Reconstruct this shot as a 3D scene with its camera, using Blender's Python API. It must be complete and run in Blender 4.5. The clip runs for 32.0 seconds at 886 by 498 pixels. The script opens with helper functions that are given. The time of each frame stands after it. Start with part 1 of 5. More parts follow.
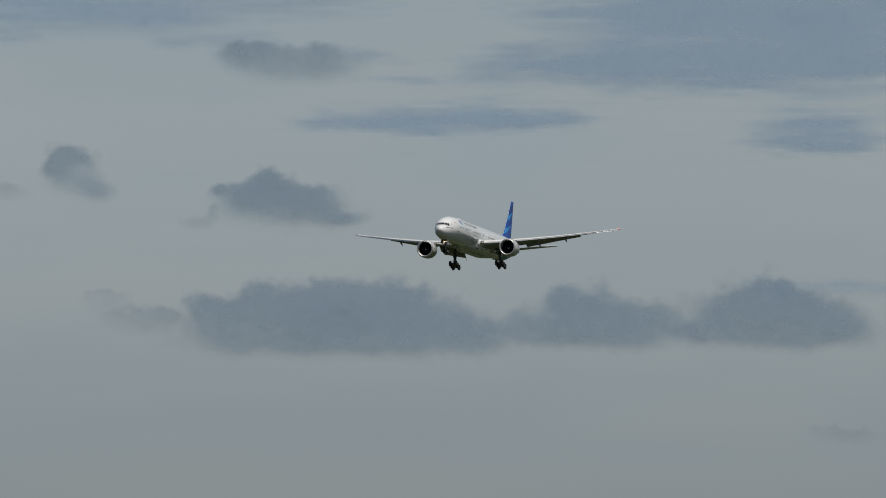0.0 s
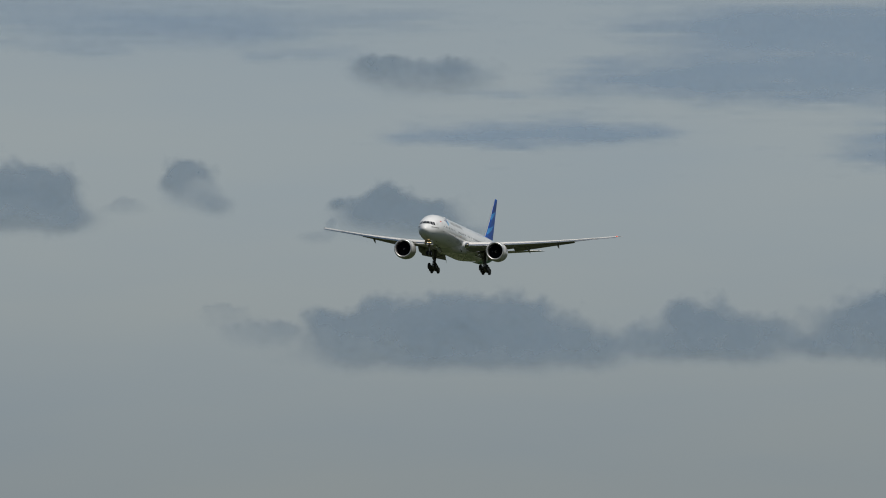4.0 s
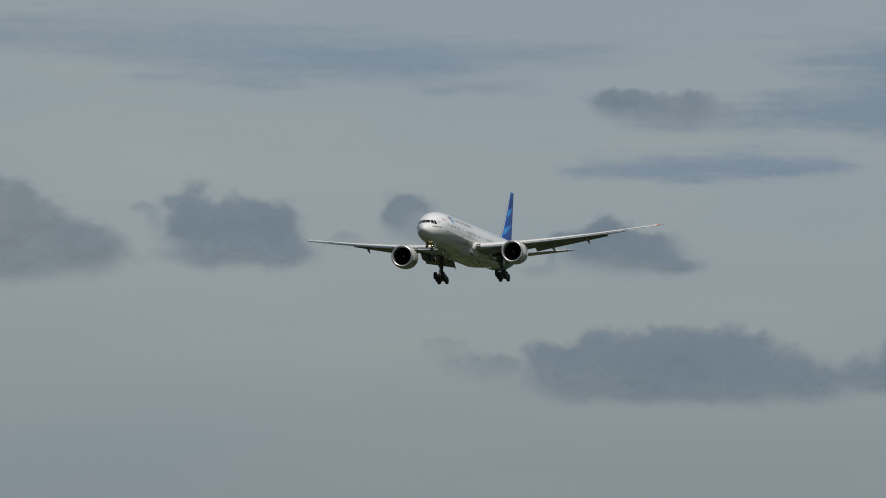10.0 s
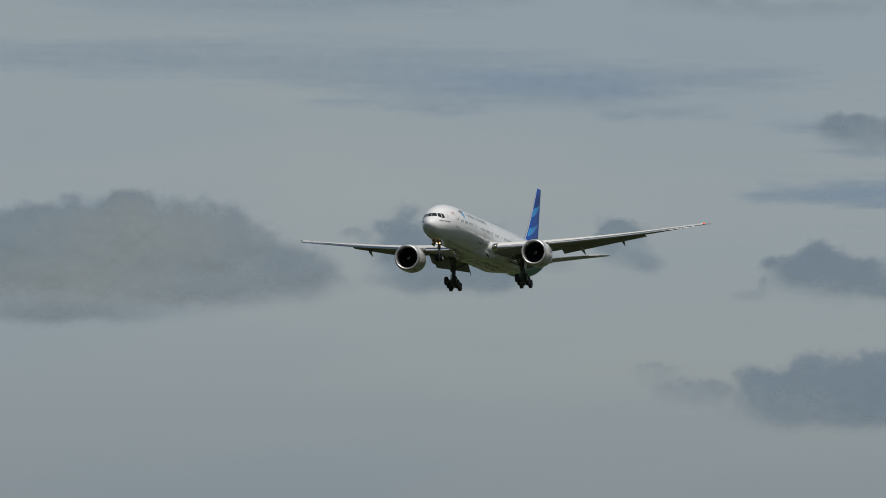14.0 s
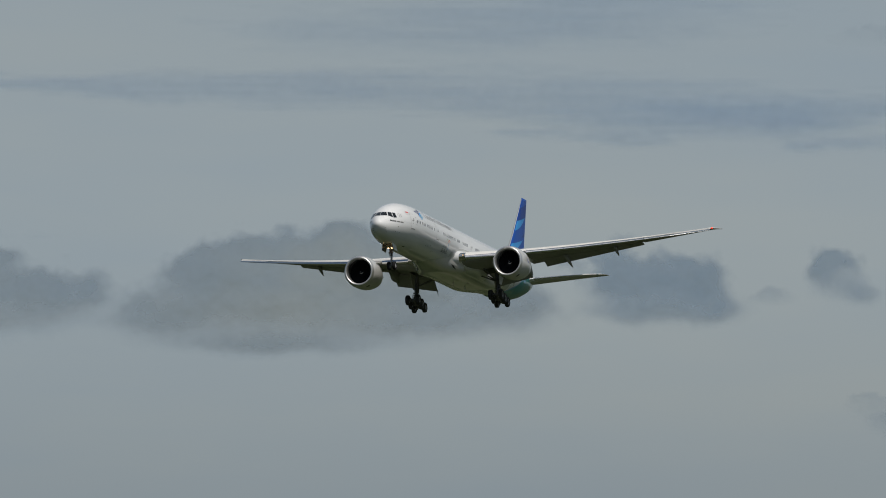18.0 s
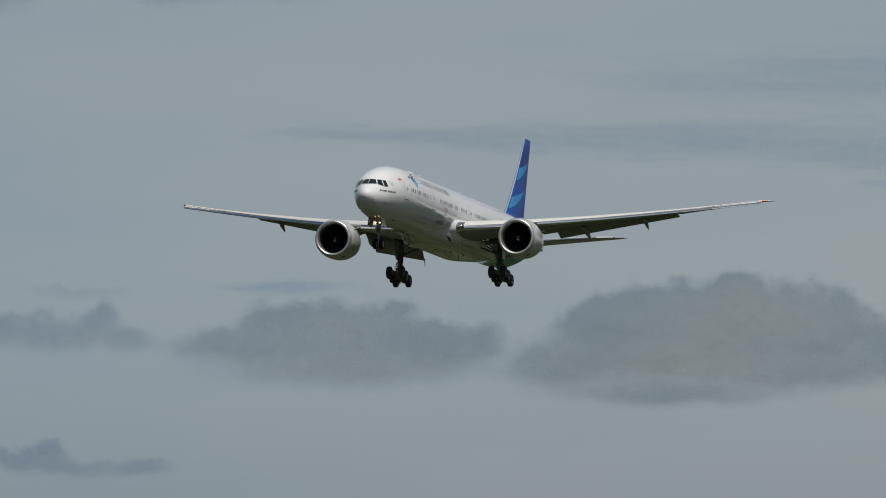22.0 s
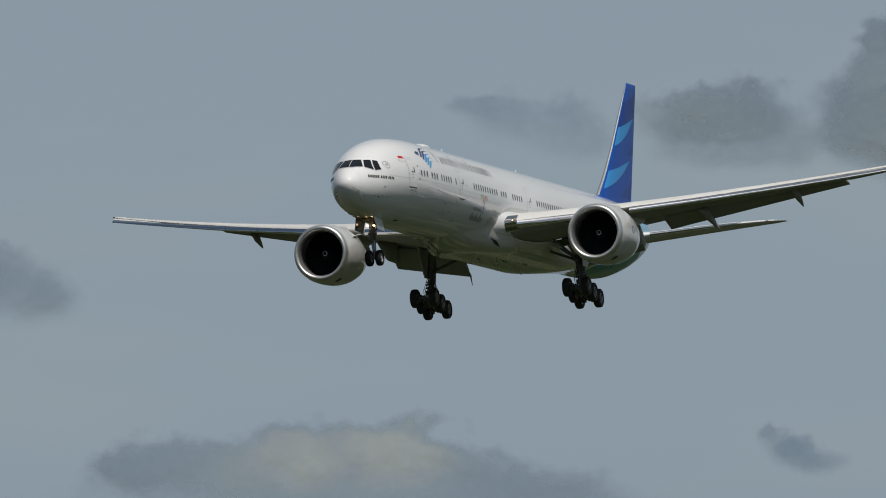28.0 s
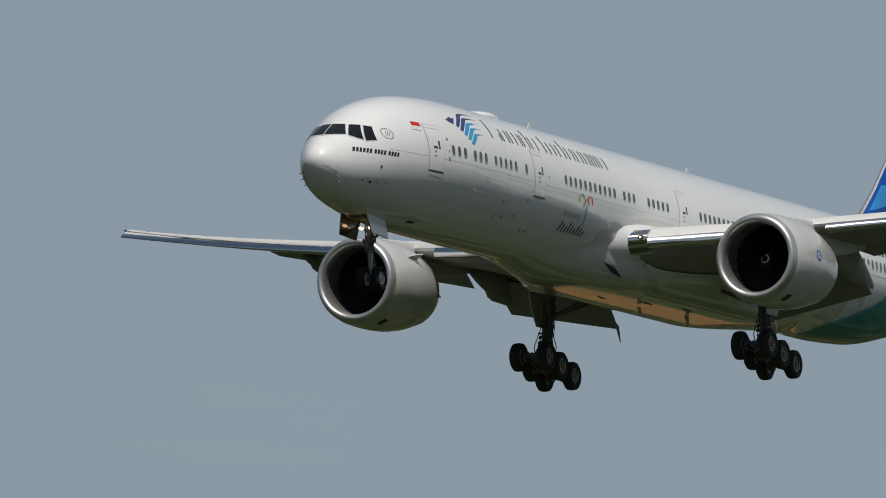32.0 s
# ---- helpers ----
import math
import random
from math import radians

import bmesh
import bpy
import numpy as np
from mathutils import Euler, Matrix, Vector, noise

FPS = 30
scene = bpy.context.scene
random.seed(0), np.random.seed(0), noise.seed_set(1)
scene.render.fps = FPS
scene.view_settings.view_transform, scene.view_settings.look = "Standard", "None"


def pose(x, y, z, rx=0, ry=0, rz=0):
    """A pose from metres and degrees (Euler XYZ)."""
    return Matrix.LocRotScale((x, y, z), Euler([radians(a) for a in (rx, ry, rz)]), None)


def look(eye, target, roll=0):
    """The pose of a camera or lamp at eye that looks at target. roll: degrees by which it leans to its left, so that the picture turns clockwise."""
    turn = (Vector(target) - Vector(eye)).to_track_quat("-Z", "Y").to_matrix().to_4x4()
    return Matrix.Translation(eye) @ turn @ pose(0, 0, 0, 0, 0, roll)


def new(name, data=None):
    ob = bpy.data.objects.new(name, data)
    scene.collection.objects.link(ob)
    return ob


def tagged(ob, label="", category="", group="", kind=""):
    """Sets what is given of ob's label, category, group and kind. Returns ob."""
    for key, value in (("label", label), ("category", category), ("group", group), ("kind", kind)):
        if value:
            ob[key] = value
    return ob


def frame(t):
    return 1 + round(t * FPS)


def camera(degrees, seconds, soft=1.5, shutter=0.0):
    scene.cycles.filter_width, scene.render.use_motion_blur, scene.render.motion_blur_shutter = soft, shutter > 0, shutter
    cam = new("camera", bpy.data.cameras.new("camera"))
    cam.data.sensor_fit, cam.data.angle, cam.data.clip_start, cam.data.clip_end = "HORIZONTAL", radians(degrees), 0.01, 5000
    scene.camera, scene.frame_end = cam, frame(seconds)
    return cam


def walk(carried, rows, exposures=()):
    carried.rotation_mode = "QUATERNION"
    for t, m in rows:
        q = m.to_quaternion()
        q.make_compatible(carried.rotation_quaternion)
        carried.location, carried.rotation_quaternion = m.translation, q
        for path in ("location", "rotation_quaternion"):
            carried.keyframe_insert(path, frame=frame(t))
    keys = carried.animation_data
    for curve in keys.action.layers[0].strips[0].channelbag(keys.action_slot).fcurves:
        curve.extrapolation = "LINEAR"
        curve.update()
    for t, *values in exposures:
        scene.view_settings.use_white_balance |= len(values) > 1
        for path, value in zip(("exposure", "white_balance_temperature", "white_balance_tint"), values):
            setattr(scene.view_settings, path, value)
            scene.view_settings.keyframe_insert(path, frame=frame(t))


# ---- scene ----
cam = camera(4.276, 32.0, soft=0.98)
EYE = 1.7
CAMERA_ROWS = [(0, 3.5452, 6.2316), (0.5, 3.5433, 6.1670), (1, 3.5640, 6.0939), (1.5, 3.5714, 6.0364), (2, 3.5720, 5.9648), (2.5, 3.5796, 5.8882), (3,
    3.5885, 5.7945), (3.5, 3.6032, 5.7224), (5.5, 3.6289, 5.4412), (6, 3.6374, 5.3435), (6.5, 3.6436, 5.2399), (7, 3.6509, 5.1364), (7.5, 3.6577, 5.0495),
    (8, 3.6723, 4.9728), (8.5, 3.6969, 4.8958), (9, 3.7231, 4.8105), (9.5, 3.7543, 4.7188), (10, 3.7766, 4.5934), (10.5, 3.7933, 4.4566), (11, 3.8067,
    4.3571), (11.5, 3.8322, 4.2652), (12, 3.8372, 4.1218), (12.5, 3.8478, 3.9335), (13, 3.8705, 3.8027), (13.5, 3.8891, 3.6870), (15.5, 3.9101, 3.2088),
    (16, 3.9233, 3.0905), (16.5, 3.9484, 2.9825), (17, 3.9907, 2.8730), (17.5, 4.0405, 2.7537), (18, 4.0457, 2.5308), (18.5, 4.0705, 2.2962), (19, 4.1025,
    2.0923), (19.5, 4.1362, 1.8763), (20, 4.1584, 1.7016), (20.5, 4.1771, 1.4529), (21, 4.2094, 1.1923), (21.5, 4.2445, 0.8778), (22, 4.2939, 0.6250),
    (22.5, 4.3674, 0.3449), (23, 4.4294, 0.0803), (23.5, 4.4900, -0.2328), (24, 4.5347, -0.5764), (24.5, 4.5848, -0.9034), (25, 4.6201, -1.2573), (25.5,
    4.6590, -1.7861), (27.5, 4.9864, -3.7207), (28, 5.1017, -4.4241), (28.5, 5.2274, -5.1784), (29, 5.3535, -5.8759), (29.5, 5.4711, -6.7291), (30,
    5.6059, -7.6598), (30.5, 5.7103, -8.8342), (31, 5.8351, -9.9670), (31.5, 5.9427, -11.2513), (32, 6.0523, -12.4464)]
FLIGHT_ROWS = [(0, 311.28, 2788.56, 178.23, -1.69, -0.34, -20.34), (0.5, 303.79, 2754.59, 176.11, -2.26, -0.88, -20.06),
    (1, 296.23, 2720.59, 174.53, -2.15, -0.25, -19.80), (1.5, 288.68, 2686.58, 173.02, -1.27, 0.06, -19.50),
    (2, 281.17, 2652.57, 171.55, -0.26, 0.34, -19.08), (2.5, 273.69, 2618.56, 169.95, 0.23, 1.16, -18.63),
    (3, 266.31, 2584.54, 168.14, -0.15, 2.06, -18.17), (3.5, 259.07, 2550.51, 166.03, -1.04, 2.72, -17.92),
    (5.5, 231.07, 2413.66, 156.47, -2.75, 0.81, -17.20), (6, 224.37, 2378.87, 154.53, -2.73, 0.54, -17.16),
    (6.5, 217.76, 2343.99, 152.77, -2.58, 0.36, -17.28), (7, 211.17, 2309.02, 151.17, -2.48, -0.10, -17.22),
    (7.5, 204.70, 2273.96, 149.69, -2.13, -0.74, -17.39), (8, 198.21, 2238.83, 148.20, -1.89, -0.78, -17.53),
    (8.5, 191.72, 2203.65, 146.68, -1.81, -0.72, -17.65), (9, 185.29, 2168.44, 145.13, -1.72, -1.02, -17.50),
    (9.5, 178.81, 2133.21, 143.62, -1.60, -1.43, -17.58), (10, 172.20, 2097.98, 142.23, -1.48, -1.60, -17.60),
    (10.5, 165.55, 2062.77, 141.00, -0.98, -2.25, -17.71), (11, 158.81, 2027.63, 139.80, -0.06, -2.39, -17.56),
    (11.5, 152.07, 1992.58, 138.49, 0.71, -2.08, -17.40), (12, 145.22, 1957.63, 136.91, 0.84, -2.12, -17.33),
    (12.5, 138.53, 1922.75, 134.81, 0.59, -2.16, -17.39), (13, 131.87, 1887.90, 132.50, -0.20, -1.76, -17.42),
    (13.5, 125.31, 1853.06, 129.88, -1.44, -1.28, -17.55), (15.5, 99.94, 1713.26, 120.15, -2.93, -1.69, -17.55),
    (16, 93.71, 1678.46, 118.04, -2.79, -2.15, -17.93), (16.5, 87.55, 1643.69, 116.14, -3.05, -2.56, -18.06),
    (17, 81.18, 1608.99, 114.20, -3.31, -2.87, -18.22), (17.5, 74.71, 1574.32, 112.43, -3.60, -2.86, -18.31),
    (18, 68.15, 1539.69, 110.63, -3.79, -2.65, -18.20), (18.5, 61.53, 1505.03, 109.07, -3.74, -2.99, -17.85),
    (19, 54.78, 1470.31, 107.60, -3.86, -3.27, -17.51), (19.5, 47.91, 1435.50, 106.43, -3.76, -3.48, -17.13),
    (20, 40.94, 1400.61, 105.33, -2.74, -2.98, -16.49), (20.5, 33.97, 1365.67, 104.25, -1.64, -1.82, -15.90),
    (21, 26.93, 1330.70, 103.11, -1.26, -0.55, -15.35), (21.5, 19.91, 1295.67, 101.68, -1.15, 0.27, -14.90),
    (22, 13.12, 1260.56, 99.96, -1.27, 0.64, -14.57), (22.5, 6.44, 1225.36, 98.06, -1.48, 0.82, -14.27),
    (23, 0.03, 1190.04, 95.91, -1.91, 0.86, -14.03), (23.5, -6.26, 1154.57, 93.75, -2.33, 0.69, -13.87),
    (24, -12.49, 1118.96, 91.63, -2.62, 0.58, -13.81), (24.5, -18.63, 1083.16, 89.75, -2.64, 0.90, -13.85),
    (25, -24.69, 1047.21, 88.04, -2.36, 0.53, -13.81), (25.5, -30.75, 1011.14, 86.50, -1.63, -1.22, -13.62),
    (27.5, -55.21, 864.67, 80.59, 0.55, -3.31, -12.86), (28, -61.61, 827.94, 78.76, 0.57, -2.70, -12.75),
    (28.5, -67.91, 791.16, 76.90, 0.62, -1.73, -12.46), (29, -74.15, 754.29, 75.05, 0.54, -1.08, -12.32),
    (29.5, -80.46, 717.29, 73.05, 0.55, -0.91, -12.27), (30, -86.93, 680.17, 70.96, 0.46, -0.74, -12.29),
    (30.5, -93.30, 643.05, 68.68, 0.32, -0.42, -12.27), (31, -99.44, 606.02, 66.21, -0.07, -0.40, -12.17),
    (31.5, -105.08, 569.08, 63.58, -0.37, -0.78, -12.17), (32, -109.99, 532.25, 60.74, -0.70, -0.50, -12.36)]
walk(cam, [(t, pose(0, 0, EYE, 90 + up, 0, -az)) for t, up, az in CAMERA_ROWS])

# ---- world, sun ----
SUN_UP, SUN_AZ = 60.0, 158.0        # degrees; azimuth clockwise from +y
world = bpy.data.worlds.new("hazy_sky")
scene.world = world
world.use_nodes = True
wt = world.node_tree
wt.nodes.clear()
w_out = wt.nodes.new("ShaderNodeOutputWorld")
w_bg = wt.nodes.new("ShaderNodeBackground")
w_sky = wt.nodes.new("ShaderNodeTexSky")
w_sky.sky_type, w_sky.sun_disc = "NISHITA", False
w_sky.sun_elevation, w_sky.sun_rotation = radians(SUN_UP), radians(SUN_AZ)
w_co = wt.nodes.new("ShaderNodeTexCoord")
w_map = wt.nodes.new("ShaderNodeMapping")
w_map.inputs["Scale"].default_value = (9, 9, 45)
w_noise = wt.nodes.new("ShaderNodeTexNoise")
w_noise.inputs["Scale"].default_value, w_noise.inputs["Detail"].default_value = 1.6, 4
w_sep = wt.nodes.new("ShaderNodeSeparateXYZ")
w_side = wt.nodes.new("ShaderNodeMapRange")          # the overcast thins out towards -x
w_side.interpolation_type = "SMOOTHSTEP"
w_side.inputs["From Min"].default_value, w_side.inputs["From Max"].default_value = -0.095, 0.11
w_side.inputs["To Min"].default_value, w_side.inputs["To Max"].default_value = -0.28, 0.20
w_add = wt.nodes.new("ShaderNodeMath")
w_ramp = wt.nodes.new("ShaderNodeValToRGB")
w_ramp.color_ramp.elements[0].position, w_ramp.color_ramp.elements[0].color = 0.25, (0.264, 0.328, 0.387, 1)
w_ramp.color_ramp.elements[1].position, w_ramp.color_ramp.elements[1].color = 0.78, (0.328, 0.368, 0.381, 1)
wt.links.new(w_co.outputs["Generated"], w_sep.inputs["Vector"])
wt.links.new(w_sep.outputs["X"], w_side.inputs["Value"])
wt.links.new(w_side.outputs["Result"], w_add.inputs[0])
wt.links.new(w_noise.outputs["Fac"], w_add.inputs[1])
w_rise = wt.nodes.new("ShaderNodeMapRange")         # and with height
w_rise.interpolation_type = "SMOOTHSTEP"
w_rise.inputs["From Min"].default_value, w_rise.inputs["From Max"].default_value = 0.062, 0.098
w_rise.inputs["To Min"].default_value, w_rise.inputs["To Max"].default_value = 0.03, -0.06
w_sum = wt.nodes.new("ShaderNodeMath")
wt.links.new(w_sep.outputs["Z"], w_rise.inputs["Value"])
wt.links.new(w_add.outputs[0], w_sum.inputs[0])
wt.links.new(w_rise.outputs["Result"], w_sum.inputs[1])
wt.links.new(w_sum.outputs[0], w_ramp.inputs["Fac"])
w_gain = wt.nodes.new("ShaderNodeVectorMath")
w_gain.operation = "SCALE"
w_gain.inputs["Scale"].default_value = 0.042
w_mix = wt.nodes.new("ShaderNodeMix")
w_mix.data_type = "RGBA"
w_veil = wt.nodes.new("ShaderNodeMapRange")         # overcast thick near the horizon, thinner overhead
w_veil.interpolation_type = "SMOOTHSTEP"
w_veil.inputs["From Min"].default_value, w_veil.inputs["From Max"].default_value = 0.14, 0.60
w_veil.inputs["To Min"].default_value, w_veil.inputs["To Max"].default_value = 0.88, 0.50
wt.links.new(w_sep.outputs["Z"], w_veil.inputs["Value"])
w_back = wt.nodes.new("ShaderNodeMapRange")         # and it breaks up into blue sky behind the viewer
w_back.interpolation_type = "SMOOTHSTEP"
w_back.inputs["From Min"].default_value, w_back.inputs["From Max"].default_value = -0.35, 0.45
w_back.inputs["To Min"].default_value, w_back.inputs["To Max"].default_value = 0.25, 1.0
w_thick = wt.nodes.new("ShaderNodeMath")
w_thick.operation = "MULTIPLY"
wt.links.new(w_sep.outputs["Y"], w_back.inputs["Value"])
wt.links.new(w_veil.outputs["Result"], w_thick.inputs[0])
wt.links.new(w_back.outputs["Result"], w_thick.inputs[1])
w_left = wt.nodes.new("ShaderNodeMapRange")         # deep blue gaps far round to -x
w_left.interpolation_type = "SMOOTHSTEP"
w_left.inputs["From Min"].default_value, w_left.inputs["From Max"].default_value = -0.52, -0.22
w_left.inputs["To Min"].default_value, w_left.inputs["To Max"].default_value = 0.12, 1.0
w_open = wt.nodes.new("ShaderNodeMath")
w_open.operation = "MULTIPLY"
wt.links.new(w_sep.outputs["X"], w_left.inputs["Value"])
wt.links.new(w_thick.outputs[0], w_open.inputs[0])
wt.links.new(w_left.outputs["Result"], w_open.inputs[1])
wt.links.new(w_open.outputs[0], w_mix.inputs["Factor"])
wt.links.new(w_co.outputs["Generated"], w_map.inputs["Vector"])
wt.links.new(w_map.outputs["Vector"], w_noise.inputs["Vector"])
wt.links.new(w_sky.outputs["Color"], w_gain.inputs[0])
wt.links.new(w_gain.outputs["Vector"], w_mix.inputs["A"])
wt.links.new(w_ramp.outputs["Color"], w_mix.inputs["B"])
w_low = wt.nodes.new("ShaderNodeMapRange")          # haze dims the sky near the horizon
w_low.interpolation_type = "SMOOTHSTEP"
w_low.inputs["From Min"].default_value, w_low.inputs["From Max"].default_value = 0.030, 0.076
w_low.inputs["To Min"].default_value, w_low.inputs["To Max"].default_value = 0.75, 1.0
w_dim = wt.nodes.new("ShaderNodeVectorMath")
w_dim.operation = "SCALE"
wt.links.new(w_sep.outputs["Z"], w_low.inputs["Value"])
wt.links.new(w_mix.outputs["Result"], w_dim.inputs[0])
wt.links.new(w_low.outputs["Result"], w_dim.inputs["Scale"])
wt.links.new(w_dim.outputs["Vector"], w_bg.inputs["Color"])
wt.links.new(w_bg.outputs["Background"], w_out.inputs["Surface"])
w_bg.inputs["Strength"].default_value = 1.0

sun_data = bpy.data.lights.new("sun", "SUN")
sun_data.energy, sun_data.angle, sun_data.color = 3.15, radians(0.6), (1.0, 0.94, 0.85)
sun = new("sun", sun_data)
_u, _a = radians(SUN_UP), radians(SUN_AZ)
sun.matrix_world = look((0, 0, 900), (-math.cos(_u) * math.sin(_a), -math.cos(_u) * math.cos(_a), 900 - math.sin(_u)))


# ---- materials ----
def material(name, color, rough=0.4, metal=0.0, coat=0.0, spread=0.06, grain=6.0, bump=0.0, bump_scale=40.0, glow=0.0,
             stretch=(1, 1, 1), low=None, specular=0.5):
    """A surface with colour and gloss that vary at two scales. low: the second colour of its stains."""
    m = bpy.data.materials.new(name)
    m.use_nodes = True
    nt = m.node_tree
    b = nt.nodes["Principled BSDF"]
    co = nt.nodes.new("ShaderNodeTexCoord")
    mp = nt.nodes.new("ShaderNodeMapping")
    mp.inputs["Scale"].default_value = stretch
    nt.links.new(co.outputs["Object"], mp.inputs["Vector"])
    n1 = nt.nodes.new("ShaderNodeTexNoise")
    n1.inputs["Scale"].default_value, n1.inputs["Detail"].default_value = grain * 0.12, 3
    n2 = nt.nodes.new("ShaderNodeTexNoise")
    n2.inputs["Scale"].default_value, n2.inputs["Detail"].default_value = grain, 5
    for n in (n1, n2):
        nt.links.new(mp.outputs["Vector"], n.inputs["Vector"])
    add = nt.nodes.new("ShaderNodeMath")
    add.operation = "ADD"
    nt.links.new(n1.outputs["Fac"], add.inputs[0])
    nt.links.new(n2.outputs["Fac"], add.inputs[1])
    ramp = nt.nodes.new("ShaderNodeMapRange")
    ramp.inputs["From Min"].default_value, ramp.inputs["From Max"].default_value = 0.65, 1.35
    nt.links.new(add.outputs[0], ramp.inputs["Value"])
    mix = nt.nodes.new("ShaderNodeMix")
    mix.data_type = "RGBA"
    dark = low or [c * (1 - spread) for c in color]
    light = color if low else [min(1, c * (1 + spread)) for c in color]
    mix.inputs["A"].default_value, mix.inputs["B"].default_value = (*dark, 1), (*light, 1)
    nt.links.new(ramp.outputs["Result"], mix.inputs["Factor"])
    nt.links.new(mix.outputs["Result"], b.inputs["Base Color"])
    rr = nt.nodes.new("ShaderNodeMapRange")
    rr.inputs["To Min"].default_value, rr.inputs["To Max"].default_value = rough * 0.8, min(1, rough * 1.2)
    nt.links.new(n2.outputs["Fac"], rr.inputs["Value"])
    nt.links.new(rr.outputs["Result"], b.inputs["Roughness"])
    b.inputs["Metallic"].default_value = metal
    b.inputs["Coat Weight"].default_value, b.inputs["Coat Roughness"].default_value = coat, 0.035
    b.inputs["Specular IOR Level"].default_value = specular
    if bump:
        n3 = nt.nodes.new("ShaderNodeTexNoise")
        n3.inputs["Scale"].default_value, n3.inputs["Detail"].default_value = bump_scale, 4
        nt.links.new(co.outputs["Object"], n3.inputs["Vector"])
        bn = nt.nodes.new("ShaderNodeBump")
        bn.inputs["Strength"].default_value, bn.inputs["Distance"].default_value = bump, 0.02
        nt.links.new(n3.outputs["Fac"], bn.inputs["Height"])
        nt.links.new(bn.outputs["Normal"], b.inputs["Normal"])
    if glow:
        b.inputs["Emission Color"].default_value, b.inputs["Emission Strength"].default_value = (*color, 1), glow
    return m


WHITE = material("white_gloss_paint", (0.79, 0.80, 0.81), 0.38, coat=1.0, spread=0.03, grain=1.2, stretch=(1, 0.25, 1), specular=0.2)
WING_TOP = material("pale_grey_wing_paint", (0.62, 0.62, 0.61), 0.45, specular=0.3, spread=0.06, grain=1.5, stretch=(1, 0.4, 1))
# darker than the wing's top: the shade below is put into this grey
WING_LOW = material("shaded_grey_wing_underside", (0.30, 0.30, 0.29), 0.5, spread=0.12, grain=1.2, stretch=(1, 0.3, 1), specular=0.25)
NACELLE = material("light_grey_cowl_paint", (0.60, 0.60, 0.59), 0.32, coat=0.8, spread=0.04, grain=1.5)
BRUSHED = material("brushed_aluminium", (0.52, 0.53, 0.54), 0.40, metal=0.75, spread=0.05, grain=4)
POLISHED = material("polished_aluminium", (0.80, 0.81, 0.82), 0.13, metal=1.0, spread=0.04, grain=4)
LIP = material("bare_inlet_metal", (0.68, 0.68, 0.68), 0.42, metal=0.9, spread=0.05, grain=3)
STEEL = material("grey_gear_steel", (0.13, 0.13, 0.135), 0.5, metal=0.3, spread=0.25, grain=8)
PISTON = material("oiled_piston", (0.30, 0.30, 0.31), 0.3, metal=0.9)
RUBBER = material("black_tyre_rubber", (0.030, 0.031, 0.034), 0.75, spread=0.3, grain=10, bump=0.2)
NOSE_RUBBER = material("nose_tyre_rubber", (0.015, 0.015, 0.016), 0.85, spread=0.3, grain=10, bump=0.2, specular=0.15)
NOSE_RIM = material("pale_nose_rim", (0.36, 0.36, 0.36), 0.5, spread=0.15, grain=9)
RIM = material("dark_wheel_rim", (0.12, 0.12, 0.125), 0.5, metal=0.3, spread=0.15, grain=9)
RIM_EDGE = material("worn_rim_edge", (0.50, 0.50, 0.50), 0.4, metal=0.5, spread=0.15, grain=9)
GLASS = material("dark_cockpit_glass", (0.006, 0.007, 0.009), 0.05, coat=0.3, specular=0.4)
PANE = material("dark_cabin_pane", (0.055, 0.06, 0.068), 0.15, coat=0.6)
FRAME = material("window_frame_grey", (0.58, 0.59, 0.60), 0.45, metal=0.1)
LINE = material("seam_grey", (0.28, 0.28, 0.28), 0.6, spread=0.15, grain=5)
SEAM = material("faint_skin_seam", (0.57, 0.57, 0.57), 0.5, spread=0.1, grain=4)
DOOR_LINE = material("door_gap_grey", (0.40, 0.40, 0.41), 0.5, spread=0.1, grain=4)
LETTER = material("dark_grey_lettering", (0.055, 0.056, 0.06), 0.4)
BLACK = material("black_marking_and_inlet_shade", (0.018, 0.019, 0.021), 0.5)
DOOR_DARK = material("dark_glossy_door_lining", (0.035, 0.033, 0.03), 0.22, coat=0.6, spread=0.3, grain=5)
# near-black of flat patches that stand for shade in wells and scoops
CAVITY = material("painted_recess_shade", (0.05, 0.05, 0.047), 0.8, spread=0.4, grain=6)
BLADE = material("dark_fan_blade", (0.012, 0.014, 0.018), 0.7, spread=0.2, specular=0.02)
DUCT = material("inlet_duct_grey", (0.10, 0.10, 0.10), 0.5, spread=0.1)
SPIRAL = material("white_spiral_mark", (0.75, 0.75, 0.73), 0.5)
HOT = material("heat_stained_nozzle", (0.22, 0.19, 0.16), 0.4, metal=0.8, spread=0.25, grain=4)
BLUE = material("royal_blue_tail_paint", (0.010, 0.078, 0.38), 0.45, coat=0.0, specular=0.2, spread=0.12, grain=1.0)
BLUE_DEEP = material("deep_blue_tail_paint", (0.010, 0.050, 0.26), 0.45, coat=0.0, specular=0.2, spread=0.1, grain=1.0)
BLUE_LIGHT = material("sky_blue_tail_paint", (0.040, 0.29, 0.68), 0.45, coat=0.0, specular=0.2, spread=0.08, grain=1.0)
TEAL = material("teal_green_paint", (0.012, 0.26, 0.27), 0.3, coat=0.5, spread=0.15, grain=0.8)
TEAL_LIGHT = material("pale_blue_tail_paint", (0.10, 0.36, 0.60), 0.3, coat=0.5, spread=0.15, grain=0.8)
NAVY = material("navy_emblem_paint", (0.010, 0.018, 0.14), 0.35, coat=0.4)
CYAN = material("cyan_emblem_paint", (0.02, 0.33, 0.62), 0.35, coat=0.4)
